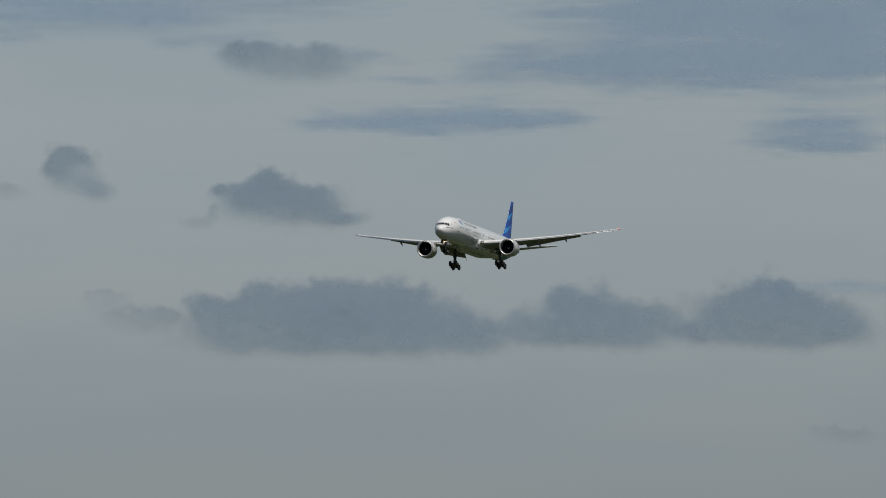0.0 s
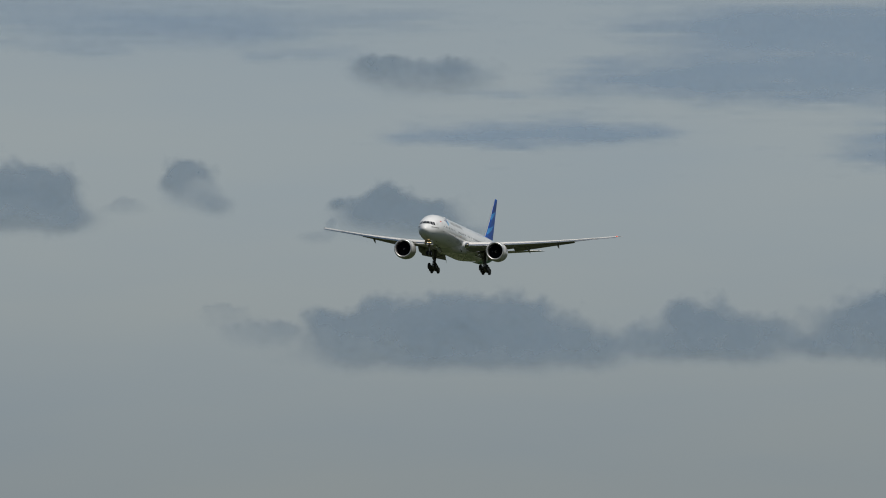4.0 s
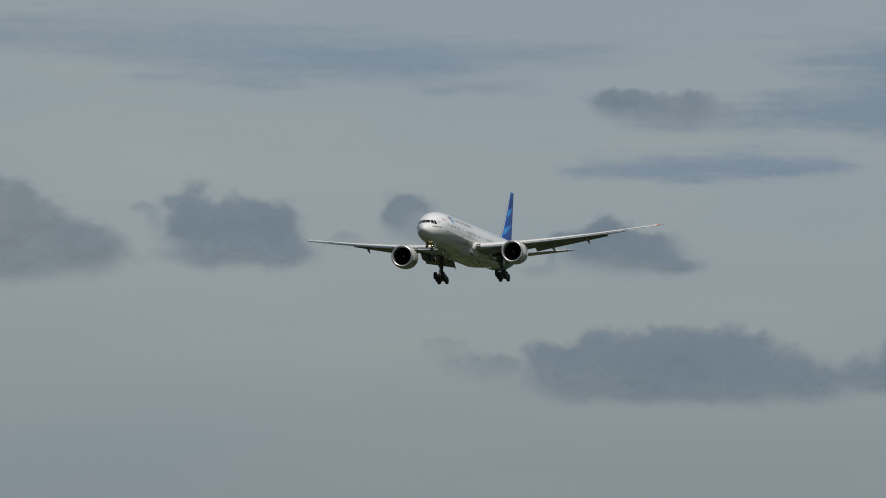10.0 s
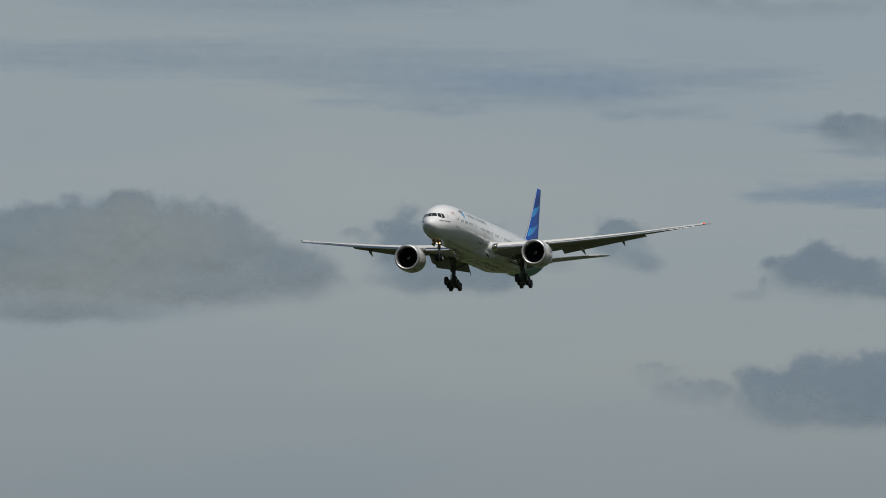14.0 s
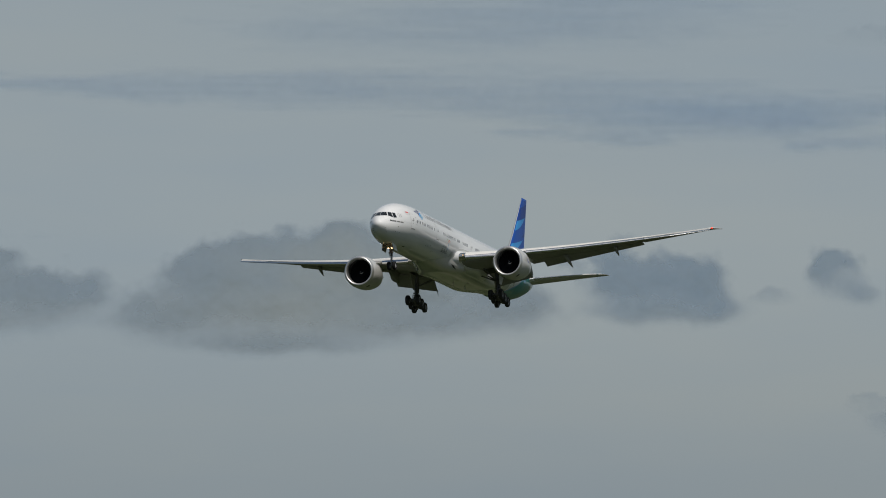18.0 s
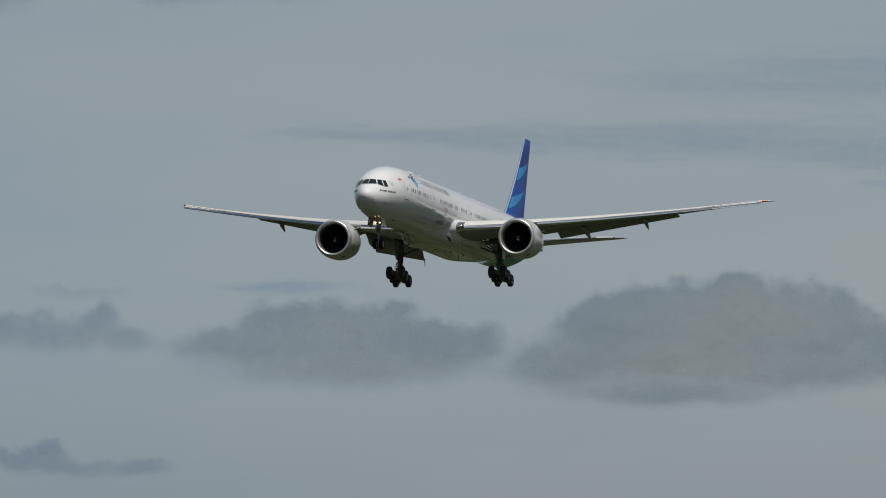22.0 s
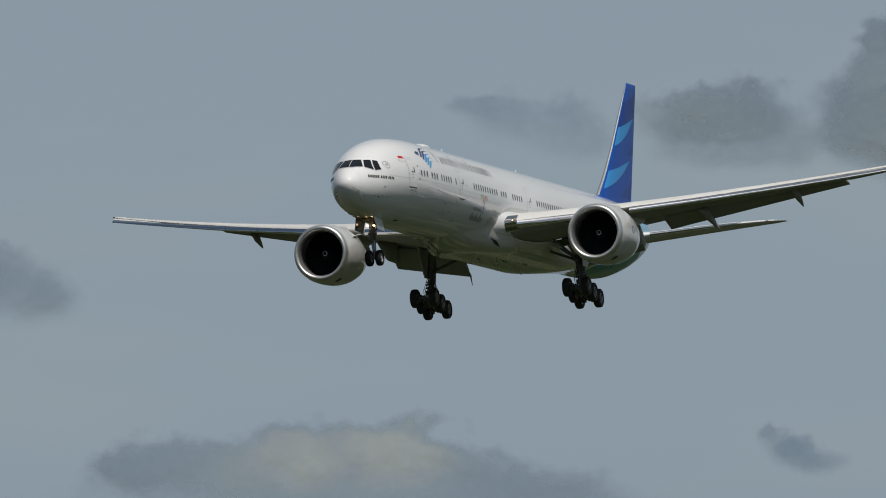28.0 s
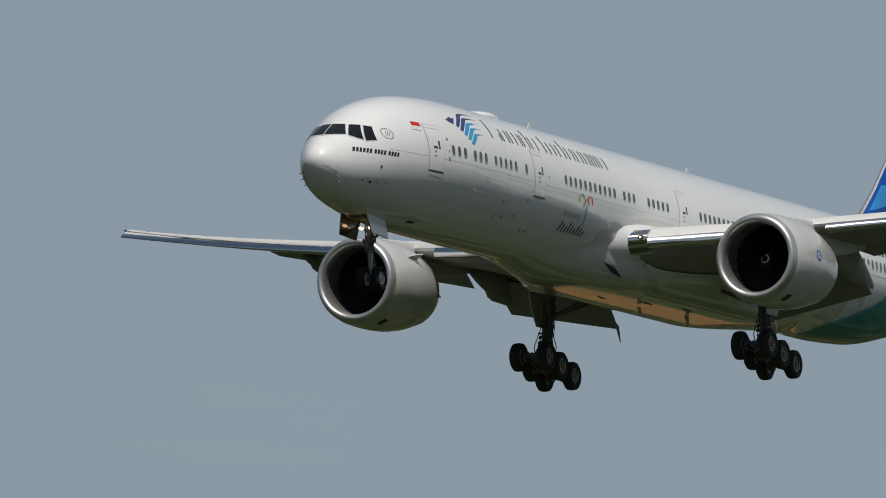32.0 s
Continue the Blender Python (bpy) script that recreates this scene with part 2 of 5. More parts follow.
RED = material("red_flag_paint", (0.60, 0.02, 0.02), 0.4)
ORANGE = material("orange_emblem_paint", (0.75, 0.25, 0.03), 0.4)
GREEN = material("green_emblem_paint", (0.20, 0.40, 0.04), 0.4)
LAMP = material("lit_landing_lamp", (1.0, 0.66, 0.33), 0.3, glow=4.6)
ROOT_LAMP = material("lit_wing_root_lamp", (1.0, 0.72, 0.42), 0.3, glow=2.6)
HOUSING = material("bronze_lamp_housing", (0.16, 0.09, 0.05), 0.4, metal=0.5)
NAV_RED = material("lit_red_navigation_lamp", (1.0, 0.05, 0.02), 0.3, glow=3.0)
NAV_GREEN = material("dark_green_navigation_lens", (0.02, 0.06, 0.045), 0.2)
COVER = material("clear_lamp_cover", (0.62, 0.62, 0.62), 0.12, metal=1.0)
BELLY = material("worn_belly_paint", (0.70, 0.70, 0.685), 0.25, coat=0.9, low=(0.56, 0.55, 0.52), grain=1.0, stretch=(1, 0.2, 1))


# ---- mesh helpers ----
def pt(aft, port, up):
    """A place on the aeroplane, in its own space: metres behind the nose, to its left, above its axis."""
    return Vector((port, aft - 30.0, up))


def mesh_of(name, verts, faces, mats, slots=None, sharp=35):
    me = bpy.data.meshes.new(name)
    me.from_pydata([tuple(v) for v in verts], [], faces)
    for m in mats:
        me.materials.append(m)
    if slots:
        me.polygons.foreach_set("material_index", slots)
    bm = bmesh.new()
    bm.from_mesh(me)
    bmesh.ops.recalc_face_normals(bm, faces=bm.faces)
    bm.to_mesh(me)
    bm.free()
    me.shade_smooth()
    me.set_sharp_from_angle(angle=radians(sharp))
    me.update()
    return me


def part(name, me, parent, label="", at=None):
    ob = new(name, me)
    ob.parent = parent
    if at is not None:
        ob.matrix_basis = at
    return tagged(ob, label)


class Build:
    """Collects verts and faces of one mesh, with material slots."""

    def __init__(self):
        self.v, self.f, self.s = [], [], []

    def add(self, verts, faces, slot=0):
        k = len(self.v)
        self.v += [Vector(v) for v in verts]
        self.f += [tuple(i + k for i in f) for f in faces]
        self.s += [slot] * len(faces)

    def loft(self, rings, slot=0, cap=(True, True), closed=True):
        n = len(rings[0])
        verts = [v for r in rings for v in r]
        faces = []
        for i in range(len(rings) - 1):
            for j in range(n if closed else n - 1):
                a, b = i * n + j, i * n + (j + 1) % n
                faces.append((a, b, b + n, a + n))
        if cap[0]:
            faces.append(tuple(range(n))[::-1])
        if cap[1]:
            faces.append(tuple(range((len(rings) - 1) * n, len(rings) * n)))
        self.add(verts, faces, slot)

    def tube(self, a, b, r1, r2=None, n=12, slot=0):
        a, b = Vector(a), Vector(b)
        r2 = r1 if r2 is None else r2
        q = (b - a).to_track_quat("Z", "Y")
        rings = []
        for c, r in ((a, r1), (b, r2)):
            rings.append([c + q @ Vector((r * math.cos(k * math.tau / n), r * math.sin(k * math.tau / n), 0)) for k in range(n)])
        self.loft(rings, slot)

    def turn(self, profile, centre, axis="y", n=32, slot=0, cap=(False, False), squash=1.0):
        """A body of revolution about the y (or x) axis: profile rows of (along, radius)."""
        rings = []
        for along, r in profile:
            ring = []
            for k in range(n):
                c, s = r * math.cos(k * math.tau / n), r * math.sin(k * math.tau / n) * squash
                ring.append(Vector(centre) + (Vector((c, along, s)) if axis == "y" else Vector((along, c, s))))
            rings.append(ring)
        self.loft(rings, slot, cap)

    def plate(self, corners, thick, slot=0):
        """A plate with thickness on a planar outline."""
        c = [Vector(v) for v in corners]
        nrm = (c[1] - c[0]).cross(c[2] - c[0]).normalized() * thick / 2
        n = len(c)
        self.add([v + nrm for v in c] + [v - nrm for v in c],
                 [tuple(range(n)), tuple(range(2 * n - 1, n - 1, -1))] + [(i, (i + 1) % n, (i + 1) % n + n, i + n) for i in range(n)], slot)

    def mesh(self, name, mats, sharp=35):
        return mesh_of(name, self.v, self.f, mats, self.s, sharp)


def pchip(xs, ys):
    """A smooth curve through points with no overshoot."""
    xs, ys = np.array(xs, float), np.array(ys, float)
    h, dlt = np.diff(xs), np.diff(ys) / np.diff(xs)
    m = np.zeros(len(xs))
    m[0], m[-1] = dlt[0], dlt[-1]
    for i in range(1, len(xs) - 1):
        if dlt[i - 1] * dlt[i] > 0:
            w1, w2 = 2 * h[i] + h[i - 1], h[i] + 2 * h[i - 1]
            m[i] = (w1 + w2) / (w1 / dlt[i - 1] + w2 / dlt[i])

    def at(x):
        i = min(max(int(np.searchsorted(xs, x) - 1), 0), len(h) - 1)
        u = min(max((x - xs[i]) / h[i], 0), 1)
        return float(ys[i] * (1 + 2 * u) * (1 - u) ** 2 + m[i] * h[i] * u * (1 - u) ** 2
                     + ys[i + 1] * u * u * (3 - 2 * u) + m[i + 1] * h[i] * u * u * (u - 1))
    return at


# ---- fuselage shape ----
A_ROW = [-0.60, -0.598, -0.59, -0.57, -0.54, -0.50, -0.46, -0.10, 0.45, 1.37, 1.95, 2.7, 3.7, 5.1, 7.2, 10.5, 50.5, 54, 58, 62, 66, 69.3, 71.2, 71.4]
W_ROW = [0.005, 0.052, 0.116, 0.20, 0.284, 0.366, 0.434, 0.82, 1.19, 1.63, 1.86, 2.12, 2.38, 2.67, 2.93, 3.1, 3.1, 3.07, 2.92, 2.55, 1.95, 1.20, 0.62, 0.50]
T_ROW = [-0.815, -0.77, -0.71, -0.63, -0.55, -0.472, -0.407, -0.04, 0.44, 1.05, 1.40, 1.85, 2.27, 2.67, 2.95, 3.1, 3.1, 3.1, 3.07, 3.0, 2.80, 2.35, 2.00, 1.85]
B_ROW = [-0.825, -0.87, -0.93, -1.01, -1.10, -1.185, -1.265, -1.70, -2.10, -2.45, -2.59, -2.72, -2.87, -2.97, -3.05, -3.1, -3.1, -3.13, -2.98, -2.36, -1.42, -0.48, 0.20, 0.42]
f_w, f_t, f_b = pchip(A_ROW, W_ROW), pchip(A_ROW, T_ROW), pchip(A_ROW, B_ROW)
f_along = pchip([-0.6, 2.1, 4.4, 5.3, 7.0, 80.0], [-0.32, -0.13, 0.18, 0.25, 0.25, 0.25])


def skin(a, th, off=0.0):
    """A place on the fuselage's skin: metres behind the nose, degrees from the crown down its left side."""
    w, top, low = f_w(a), f_t(a), f_b(a)
    zc, h = (top + low) / 2, (top - low) / 2
    th = radians(th)
    return pt(a + f_along(a), (w + off) * math.sin(th), zc + (h + off) * math.cos(th))


def fairing(a, th, off=0.0):
    """A place on the swelling round the wing roots: the fuselage's circle eased out into a flat-bottomed box."""
    def ease(x):
        x = min(max(x, 0), 1)
        return x * x * (3 - 2 * x)
    d = min(abs(th), 360 - abs(th))
    front = 25.2 - 7.2 * ease((d - 108) / 58)
    grow = ease((a - front) / (7.2 + 0.5 * ease((d - 105) / 65))) * (1 - ease((a - 43) / 10.5)) * ease((d - 93) / 26)
    sn, cs = math.sin(radians(th)), math.cos(radians(th))
    n = 3.2 + 1.5 * ease((a - 23) / 7)
    box = ((abs(sn) / 3.42) ** n + (abs(cs) / 3.60) ** n) ** (-1 / n)
    r = 3.1 - 0.012 + grow * (box - 3.1 + 0.012) + off
    lead = a - 26.2 - 0.075 * (d - 112)        # a ridge under the wing's nose that sweeps down and aft
    r += 0.30 * math.exp(-(lead / (2.0 if lead < 0 else 1.1)) ** 2) * ease((d - 112) / 14) * (1 - ease((d - 128) / 28))
    return pt(a, r * sn, r * cs)


def crown_angle(a, z):
    top, low = f_t(a), f_b(a)
    return math.degrees(math.acos(max(-1, min(1, (z - (top + low) / 2) / ((top - low) / 2)))))


def skin_normal(a, th):
    p, q, r = skin(a, th), skin(a + 0.05, th), skin(a, th + 1)
    n = (q - p).cross(r - p).normalized()
    return n if n.dot(p - pt(a, 0, 0)) > 0 else -n


def decal(corners, off=0.012, nu=6, nv=6, side=1):
    """A coat of paint on the skin inside four corners of (aft, degrees from the crown)."""
    c = corners
    verts = []
    for i in range(nu + 1):
        for j in range(nv + 1):
            u, v = i / nu, j / nv
            a = (c[0][0] * (1 - u) + c[1][0] * u) * (1 - v) + (c[3][0] * (1 - u) + c[2][0] * u) * v
            th = (c[0][1] * (1 - u) + c[1][1] * u) * (1 - v) + (c[3][1] * (1 - u) + c[2][1] * u) * v
            verts.append(skin(a, side * th, off))
    return verts, [(i * (nv + 1) + j, i * (nv + 1) + j + 1, (i + 1) * (nv + 1) + j + 1, (i + 1) * (nv + 1) + j)
                   for i in range(nu) for j in range(nv)]


def flat_pane(corners, off, side, n=8):
    """A pane on the nose whose edges run straight when seen from ahead."""
    c = [skin(a, th) for a, th in corners]
    verts = []
    for i in range(n + 1):
        for j in range(n + 1):
            u, v = i / n, j / n
            q = (c[0] * (1 - u) + c[1] * u) * (1 - v) + (c[3] * (1 - u) + c[2] * u) * v
            a0, a1 = -0.55, 4.0
            for k in range(30):
                a = (a0 + a1) / 2
                w, zc, h = f_w(a), (f_t(a) + f_b(a)) / 2, (f_t(a) - f_b(a)) / 2
                if (q.x / w) ** 2 + ((q.z - zc) / h) ** 2 > 1:
                    a0 = a
                else:
                    a1 = a
            th = math.degrees(math.atan2(q.x / w, (q.z - zc) / h))
            verts.append(skin(a, side * th, off))
    return verts, [(i * (n + 1) + j, i * (n + 1) + j + 1, (i + 1) * (n + 1) + j + 1, (i + 1) * (n + 1) + j) for i in range(n) for j in range(n)]


def on_side(a0, z0, a1, z1, side=1, off=0.012, nu=4, nv=4, lean=0.0):
    """A painted rectangle on the side, leaning aft at its top by so many metres."""
    return decal([(a0, crown_angle(a0, z0)), (a1, crown_angle(a1, z0)), (a1 + lean, crown_angle(a1, z1)), (a0 + lean, crown_angle(a0, z1))], off, nu, nv, side)


# ---- ground: fields under the approach, out of sight below the picture ----
def make_ground():
    m = material("grass_and_bare_earth", (0.015, 0.026, 0.009), 1.0, low=(0.007, 0.013, 0.005), grain=0.02, specular=0.0)
    nt = m.node_tree
    b = nt.nodes["Principled BSDF"]
    grass = b.inputs["Base Color"].links[0].from_socket
    co = nt.nodes.new("ShaderNodeTexCoord")
    vor = nt.nodes.new("ShaderNodeTexVoronoi")
    vor.inputs["Scale"].default_value = 0.018
    nt.links.new(co.outputs["Object"], vor.inputs["Vector"])
    sep = nt.nodes.new("ShaderNodeSeparateColor")
    nt.links.new(vor.outputs["Color"], sep.inputs["Color"])
    cut = nt.nodes.new("ShaderNodeMapRange")
    cut.inputs["From Min"].default_value, cut.inputs["From Max"].default_value = 0.70, 0.72
    nt.links.new(sep.outputs["Red"], cut.inputs["Value"])
    mix = nt.nodes.new("ShaderNodeMix")
    mix.data_type = "RGBA"
    mix.inputs["B"].default_value = (0.044, 0.056, 0.026, 1)
    nt.links.new(cut.outputs["Result"], mix.inputs["Factor"])
    nt.links.new(grass, mix.inputs["A"])
    rim = nt.nodes.new("ShaderNodeTexVoronoi")
    rim.feature = "DISTANCE_TO_EDGE"
    rim.inputs["Scale"].default_value = 0.018
    nt.links.new(co.outputs["Object"], rim.inputs["Vector"])
    edge = nt.nodes.new("ShaderNodeMapRange")
    edge.inputs["From Min"].default_value, edge.inputs["From Max"].default_value = 0.035, 0.045
    edge.inputs["To Min"].default_value, edge.inputs["To Max"].default_value = 1.0, 0.0
    nt.links.new(rim.outputs["Distance"], edge.inputs["Value"])
    lane = nt.nodes.new("ShaderNodeMix")
    lane.data_type = "RGBA"
    lane.inputs["B"].default_value = (0.075, 0.078, 0.050, 1)
    nt.links.new(edge.outputs["Result"], lane.inputs["Factor"])
    nt.links.new(mix.outputs["Result"], lane.inputs["A"])
    nt.links.new(lane.outputs["Result"], b.inputs["Base Color"])
    s, n = 30000, 24
    verts = [(-s + 2 * s * i / n, -s + 2 * s * j / n, 0) for i in range(n + 1) for j in range(n + 1)]
    faces = [(i * (n + 1) + j, (i + 1) * (n + 1) + j, (i + 1) * (n + 1) + j + 1, i * (n + 1) + j + 1) for i in range(n) for j in range(n)]
    g = new("ground", mesh_of("ground", verts, faces, [m]))
    tagged(g, "flat green grassland with meadows and narrow pale tracks", "ground", kind="structure")
    soil = material("bare_earth", (0.30, 0.165, 0.065), 1.0, low=(0.22, 0.12, 0.05), grain=0.05, specular=0.0)
    verts = [(-315 + 20 * i, 944 + 13.5 * j, 0.02 + 0.01 * ((i * 7 + j * 5) % 3)) for i in range(9) for j in range(6)]
    faces = [(i * 6 + j, (i + 1) * 6 + j, (i + 1) * 6 + j + 1, i * 6 + j + 1) for i in range(8) for j in range(5)]
    f = new("field", mesh_of("field", verts, faces, [soil]))
    tagged(f, "ploughed field of bare orange-brown earth", "field", kind="structure")


make_ground()

# ---- the airliner ----
plane = tagged(new("airliner"), "white twin-engine jet airliner with blue tail, landing gear down", "airplane")


def make_fuselage():
    b = Build()
    rows = [-0.60, -0.598, -0.59, -0.57, -0.54, -0.50, -0.46, -0.40, -0.31, -0.22, -0.04, 0.2, 0.5, 0.8, 1.1, 1.4, 1.9, 2.5, 3.2, 4.0, 5, 6, 7, 8, 9, 10.5] + [12 + 2 * k for k in range(20)] \
        + [51 + 1.0 * k for k in range(20)] + [70.6, 71.2, 71.4]
    b.loft([[skin(a, k * 360 / 72) for k in range(72)] for a in rows])
    body = part("fuselage", b.mesh("fuselage", [WHITE], 60), plane, "glossy white fuselage")

    # wing-to-body fairing
    b = Build()
    stations = [17.6 + 0.4 * k for k in range(36)] + [32 + 1.5 * k for k in range(6)] + [41 + 0.8 * k for k in range(18)]
    b.loft([[fairing(a, 84 + 192 * j / 96) for j in range(97)] for a in stations], cap=(False, False), closed=False)
    fair = part("wing_body_fairing", b.mesh("wing_body_fairing", [BELLY], 50), plane, "glossy off-white belly fairing")
    for a0, a1, t0, t1, m in ((24.3, 26.2, 138.6, 142.6, CAVITY), (24.3, 26.2, 217.4, 221.4, CAVITY), (33.0, 34.1, 168, 171, LINE), (36.5, 37.6, 160, 164, LINE), (30.2, 30.9, 183, 186, LINE)):
        b = Build()
        b.add([fairing(a0 + (a1 - a0) * i / 4 + 0.9 * (j / 4 - 0.5), t0 + (t1 - t0) * j / 4, 0.015) for i in range(5) for j in range(5)],
              [(i * 5 + j, i * 5 + j + 1, i * 5 + j + 6, i * 5 + j + 5) for i in range(4) for j in range(4)])
        # scoops are flat: a dark half paints the shade inside, the other stays pale
        if m is CAVITY:
            for k in range(8):
                b.s[k] = 2
            b.add([fairing(a0 - 0.25 + (a1 - a0 + 0.4) * i / 4 + 0.9 * (j / 4 - 0.5), t0 - 1.2 + (t1 - t0 + 2.0) * j / 4, 0.008) for i in range(5) for j in range(5)],
                  [(i * 5 + j, i * 5 + j + 1, i * 5 + j + 6, i * 5 + j + 5) for i in range(4) for j in range(4)], 1)
        part("air_scoop" if m is CAVITY else "belly_hatch", b.mesh("air_scoop", [m, FRAME, SEAM]), fair, "flat air scoop patch with its inner shade painted dark" if m is CAVITY else "")

    # cockpit windows
    panes = {
        "front": [(0.36, 1.0), (1.19, 1.0), (1.34, 20.5), (0.83, 37.5)],
        "side": [(0.89, 41.5), (1.40, 25.0), (1.77, 36.5), (1.41, 59.5)],
        "rear": [(1.50, 62), (1.86, 39.5), (2.16, 47.5), (2.04, 66)]}
    for side in (1, -1):
        for c in panes.values():
            b = Build()
            ca, ct = sum(p[0] for p in c) / 4, sum(p[1] for p in c) / 4
            big = [(ca + (p[0] - ca) * 1.09, ct + (p[1] - ct) * 1.09) for p in c]
            b.add(*flat_pane(big, 0.010, side), 1)
            b.add(*flat_pane(c, 0.022, side), 0)
            part("cockpit_window", b.mesh("cockpit_window", [GLASS, FRAME]), body, "dark cockpit pane in a pale metal frame")

    # radome seam
    b = Build()
    for k in range(2, 19):
        r0, r1 = (0.05 + 0.15 * math.cos(radians(x)) for x in (k * 7.5, k * 7.5 + 7.5))
        b.add(*decal([(r0, k * 7.5), (r0 + 0.009, k * 7.5), (r1 + 0.009, k * 7.5 + 7.5), (r1, k * 7.5 + 7.5)], 0.006, 1, 2))
    part("radome_seam", b.mesh("radome_seam", [SEAM]), body)
    for th in (118, -118):
        b = Build()
        b.add(*decal([(-0.42, th - 2.5), (0.05 + 0.15 * math.cos(radians(th)), th - 0.5), (0.05 + 0.15 * math.cos(radians(th)), th + 0.5), (-0.42, th + 2.5)], 0.006, 6, 1))
        part("lightning_strip", b.mesh("lightning_strip", [FRAME]), body, "thin metal lightning strip")

    # cabin windows, one mesh for all
    b = Build()
    n = 16
    def oval(w, h, z):
        r = []
        for k in range(n):
            c, s = math.cos(k * math.tau / n), math.sin(k * math.tau / n)
            r.append(Vector((math.copysign(abs(c) ** 0.7, c) * w / 2, math.copysign(abs(s) ** 0.7, s) * h / 2, z)))
        return r
    b.loft([oval(0.34, 0.50, 0.0), oval(0.33, 0.49, 0.007), oval(0.27, 0.43, 0.006)], 1, (False, False))
    b.loft([oval(0.27, 0.43, 0.006), oval(0.02, 0.02, 0.003)], 0, (False, True))
    window = b.mesh("cabin_window", [PANE, FRAME])
    groups = [(7.18, 3), (9.18, 3), (11.3, 5), (14.6, 1), (18.9, 11), (25.4, 3), (28.15, 5), (34.1, 23), (48.3, 18)]
    for side in (1, -1):
        for a0, count in groups:
            for k in range(count):
                a = a0 + 0.54 * k
                th = side * crown_angle(a, 0.38)
                z = skin_normal(a, th)
                y = (Vector((0, 0, 1)) - z * z.z).normalized()
                x = y.cross(z)
                m = Matrix((x, y, z)).transposed().to_4x4()
                m.translation = skin(a, th, 0.0)
                part("cabin_window", window, body, at=m)

    # doors
    for side in (1, -1):
        for a0 in (5.15, 15.5, 31.65, 46.9, 58.7):
            b = Build()
            z0, z1, wd = -0.68, 1.34, 1.15
            up, paint = (0.014, TEAL_LIGHT) if a0 > 58 else (0.0, WHITE)
            b.add(*on_side(a0 - 0.03, z0 - 0.03, a0 + wd + 0.03, z1 + 0.03, side, 0.006 + up, 4, 8), 1)
            b.add(*on_side(a0, z0, a0 + wd, z1, side, 0.014 + up, 4, 8), 0)
            b.add(*on_side(a0 - 0.02, z0 - 0.09, a0 + wd + 0.02, z0 - 0.03, side, 0.03, 4, 1), 2)
            b.add(*on_side(a0 + 0.76, z0 + 0.98, a0 + 0.90, z0 + 1.34, side, 0.022, 2, 3), 3)
            b.add(*on_side(a0 + 0.36, z0 + 0.98, a0 + 0.66, z0 + 1.08, side, 0.022, 2, 1), 2)
            b.add(*on_side(a0 + 0.40, z0 + 0.80, a0 + 0.58, z0 + 0.87, side, 0.022, 2, 1), 4)
            b.add(*on_side(a0 + 0.40, z0 + 0.62, a0 + 0.56, z0 + 0.66, side, 0.022, 2, 1), 2)
            b.add(*on_side(a0 + 0.02, z1 - 0.16, a0 + wd - 0.02, z1 - 0.145, side, 0.018 + up, 4, 1), 1)
            part("cabin_door", b.mesh("cabin_door", [paint, DOOR_LINE if a0 < 58 else FRAME, LETTER, PANE, LINE]), body, "white cabin door with grey outline" if a0 < 58 else "pale blue cabin door with light outline")

    # cheat seam along the side, lower bay seams
    b = Build()
    for side in (1, -1):
        for k in range(55):
            b.add(*on_side(2.6 + k, -0.092, 3.6 + k, -0.108, side, 0.005, 2, 1))
        for a in (12.6, 19.0, 22.8, 40.2, 46.0, 52.0, 57.5):
            b.add(*decal([(a, 8), (a + 0.018, 8), (a + 0.018, 160), (a, 160)], 0.004, 1, 30, side))
    part("skin_seams", b.mesh("skin_seams", [SEAM]), body)
    return body


fuselage = make_fuselage()


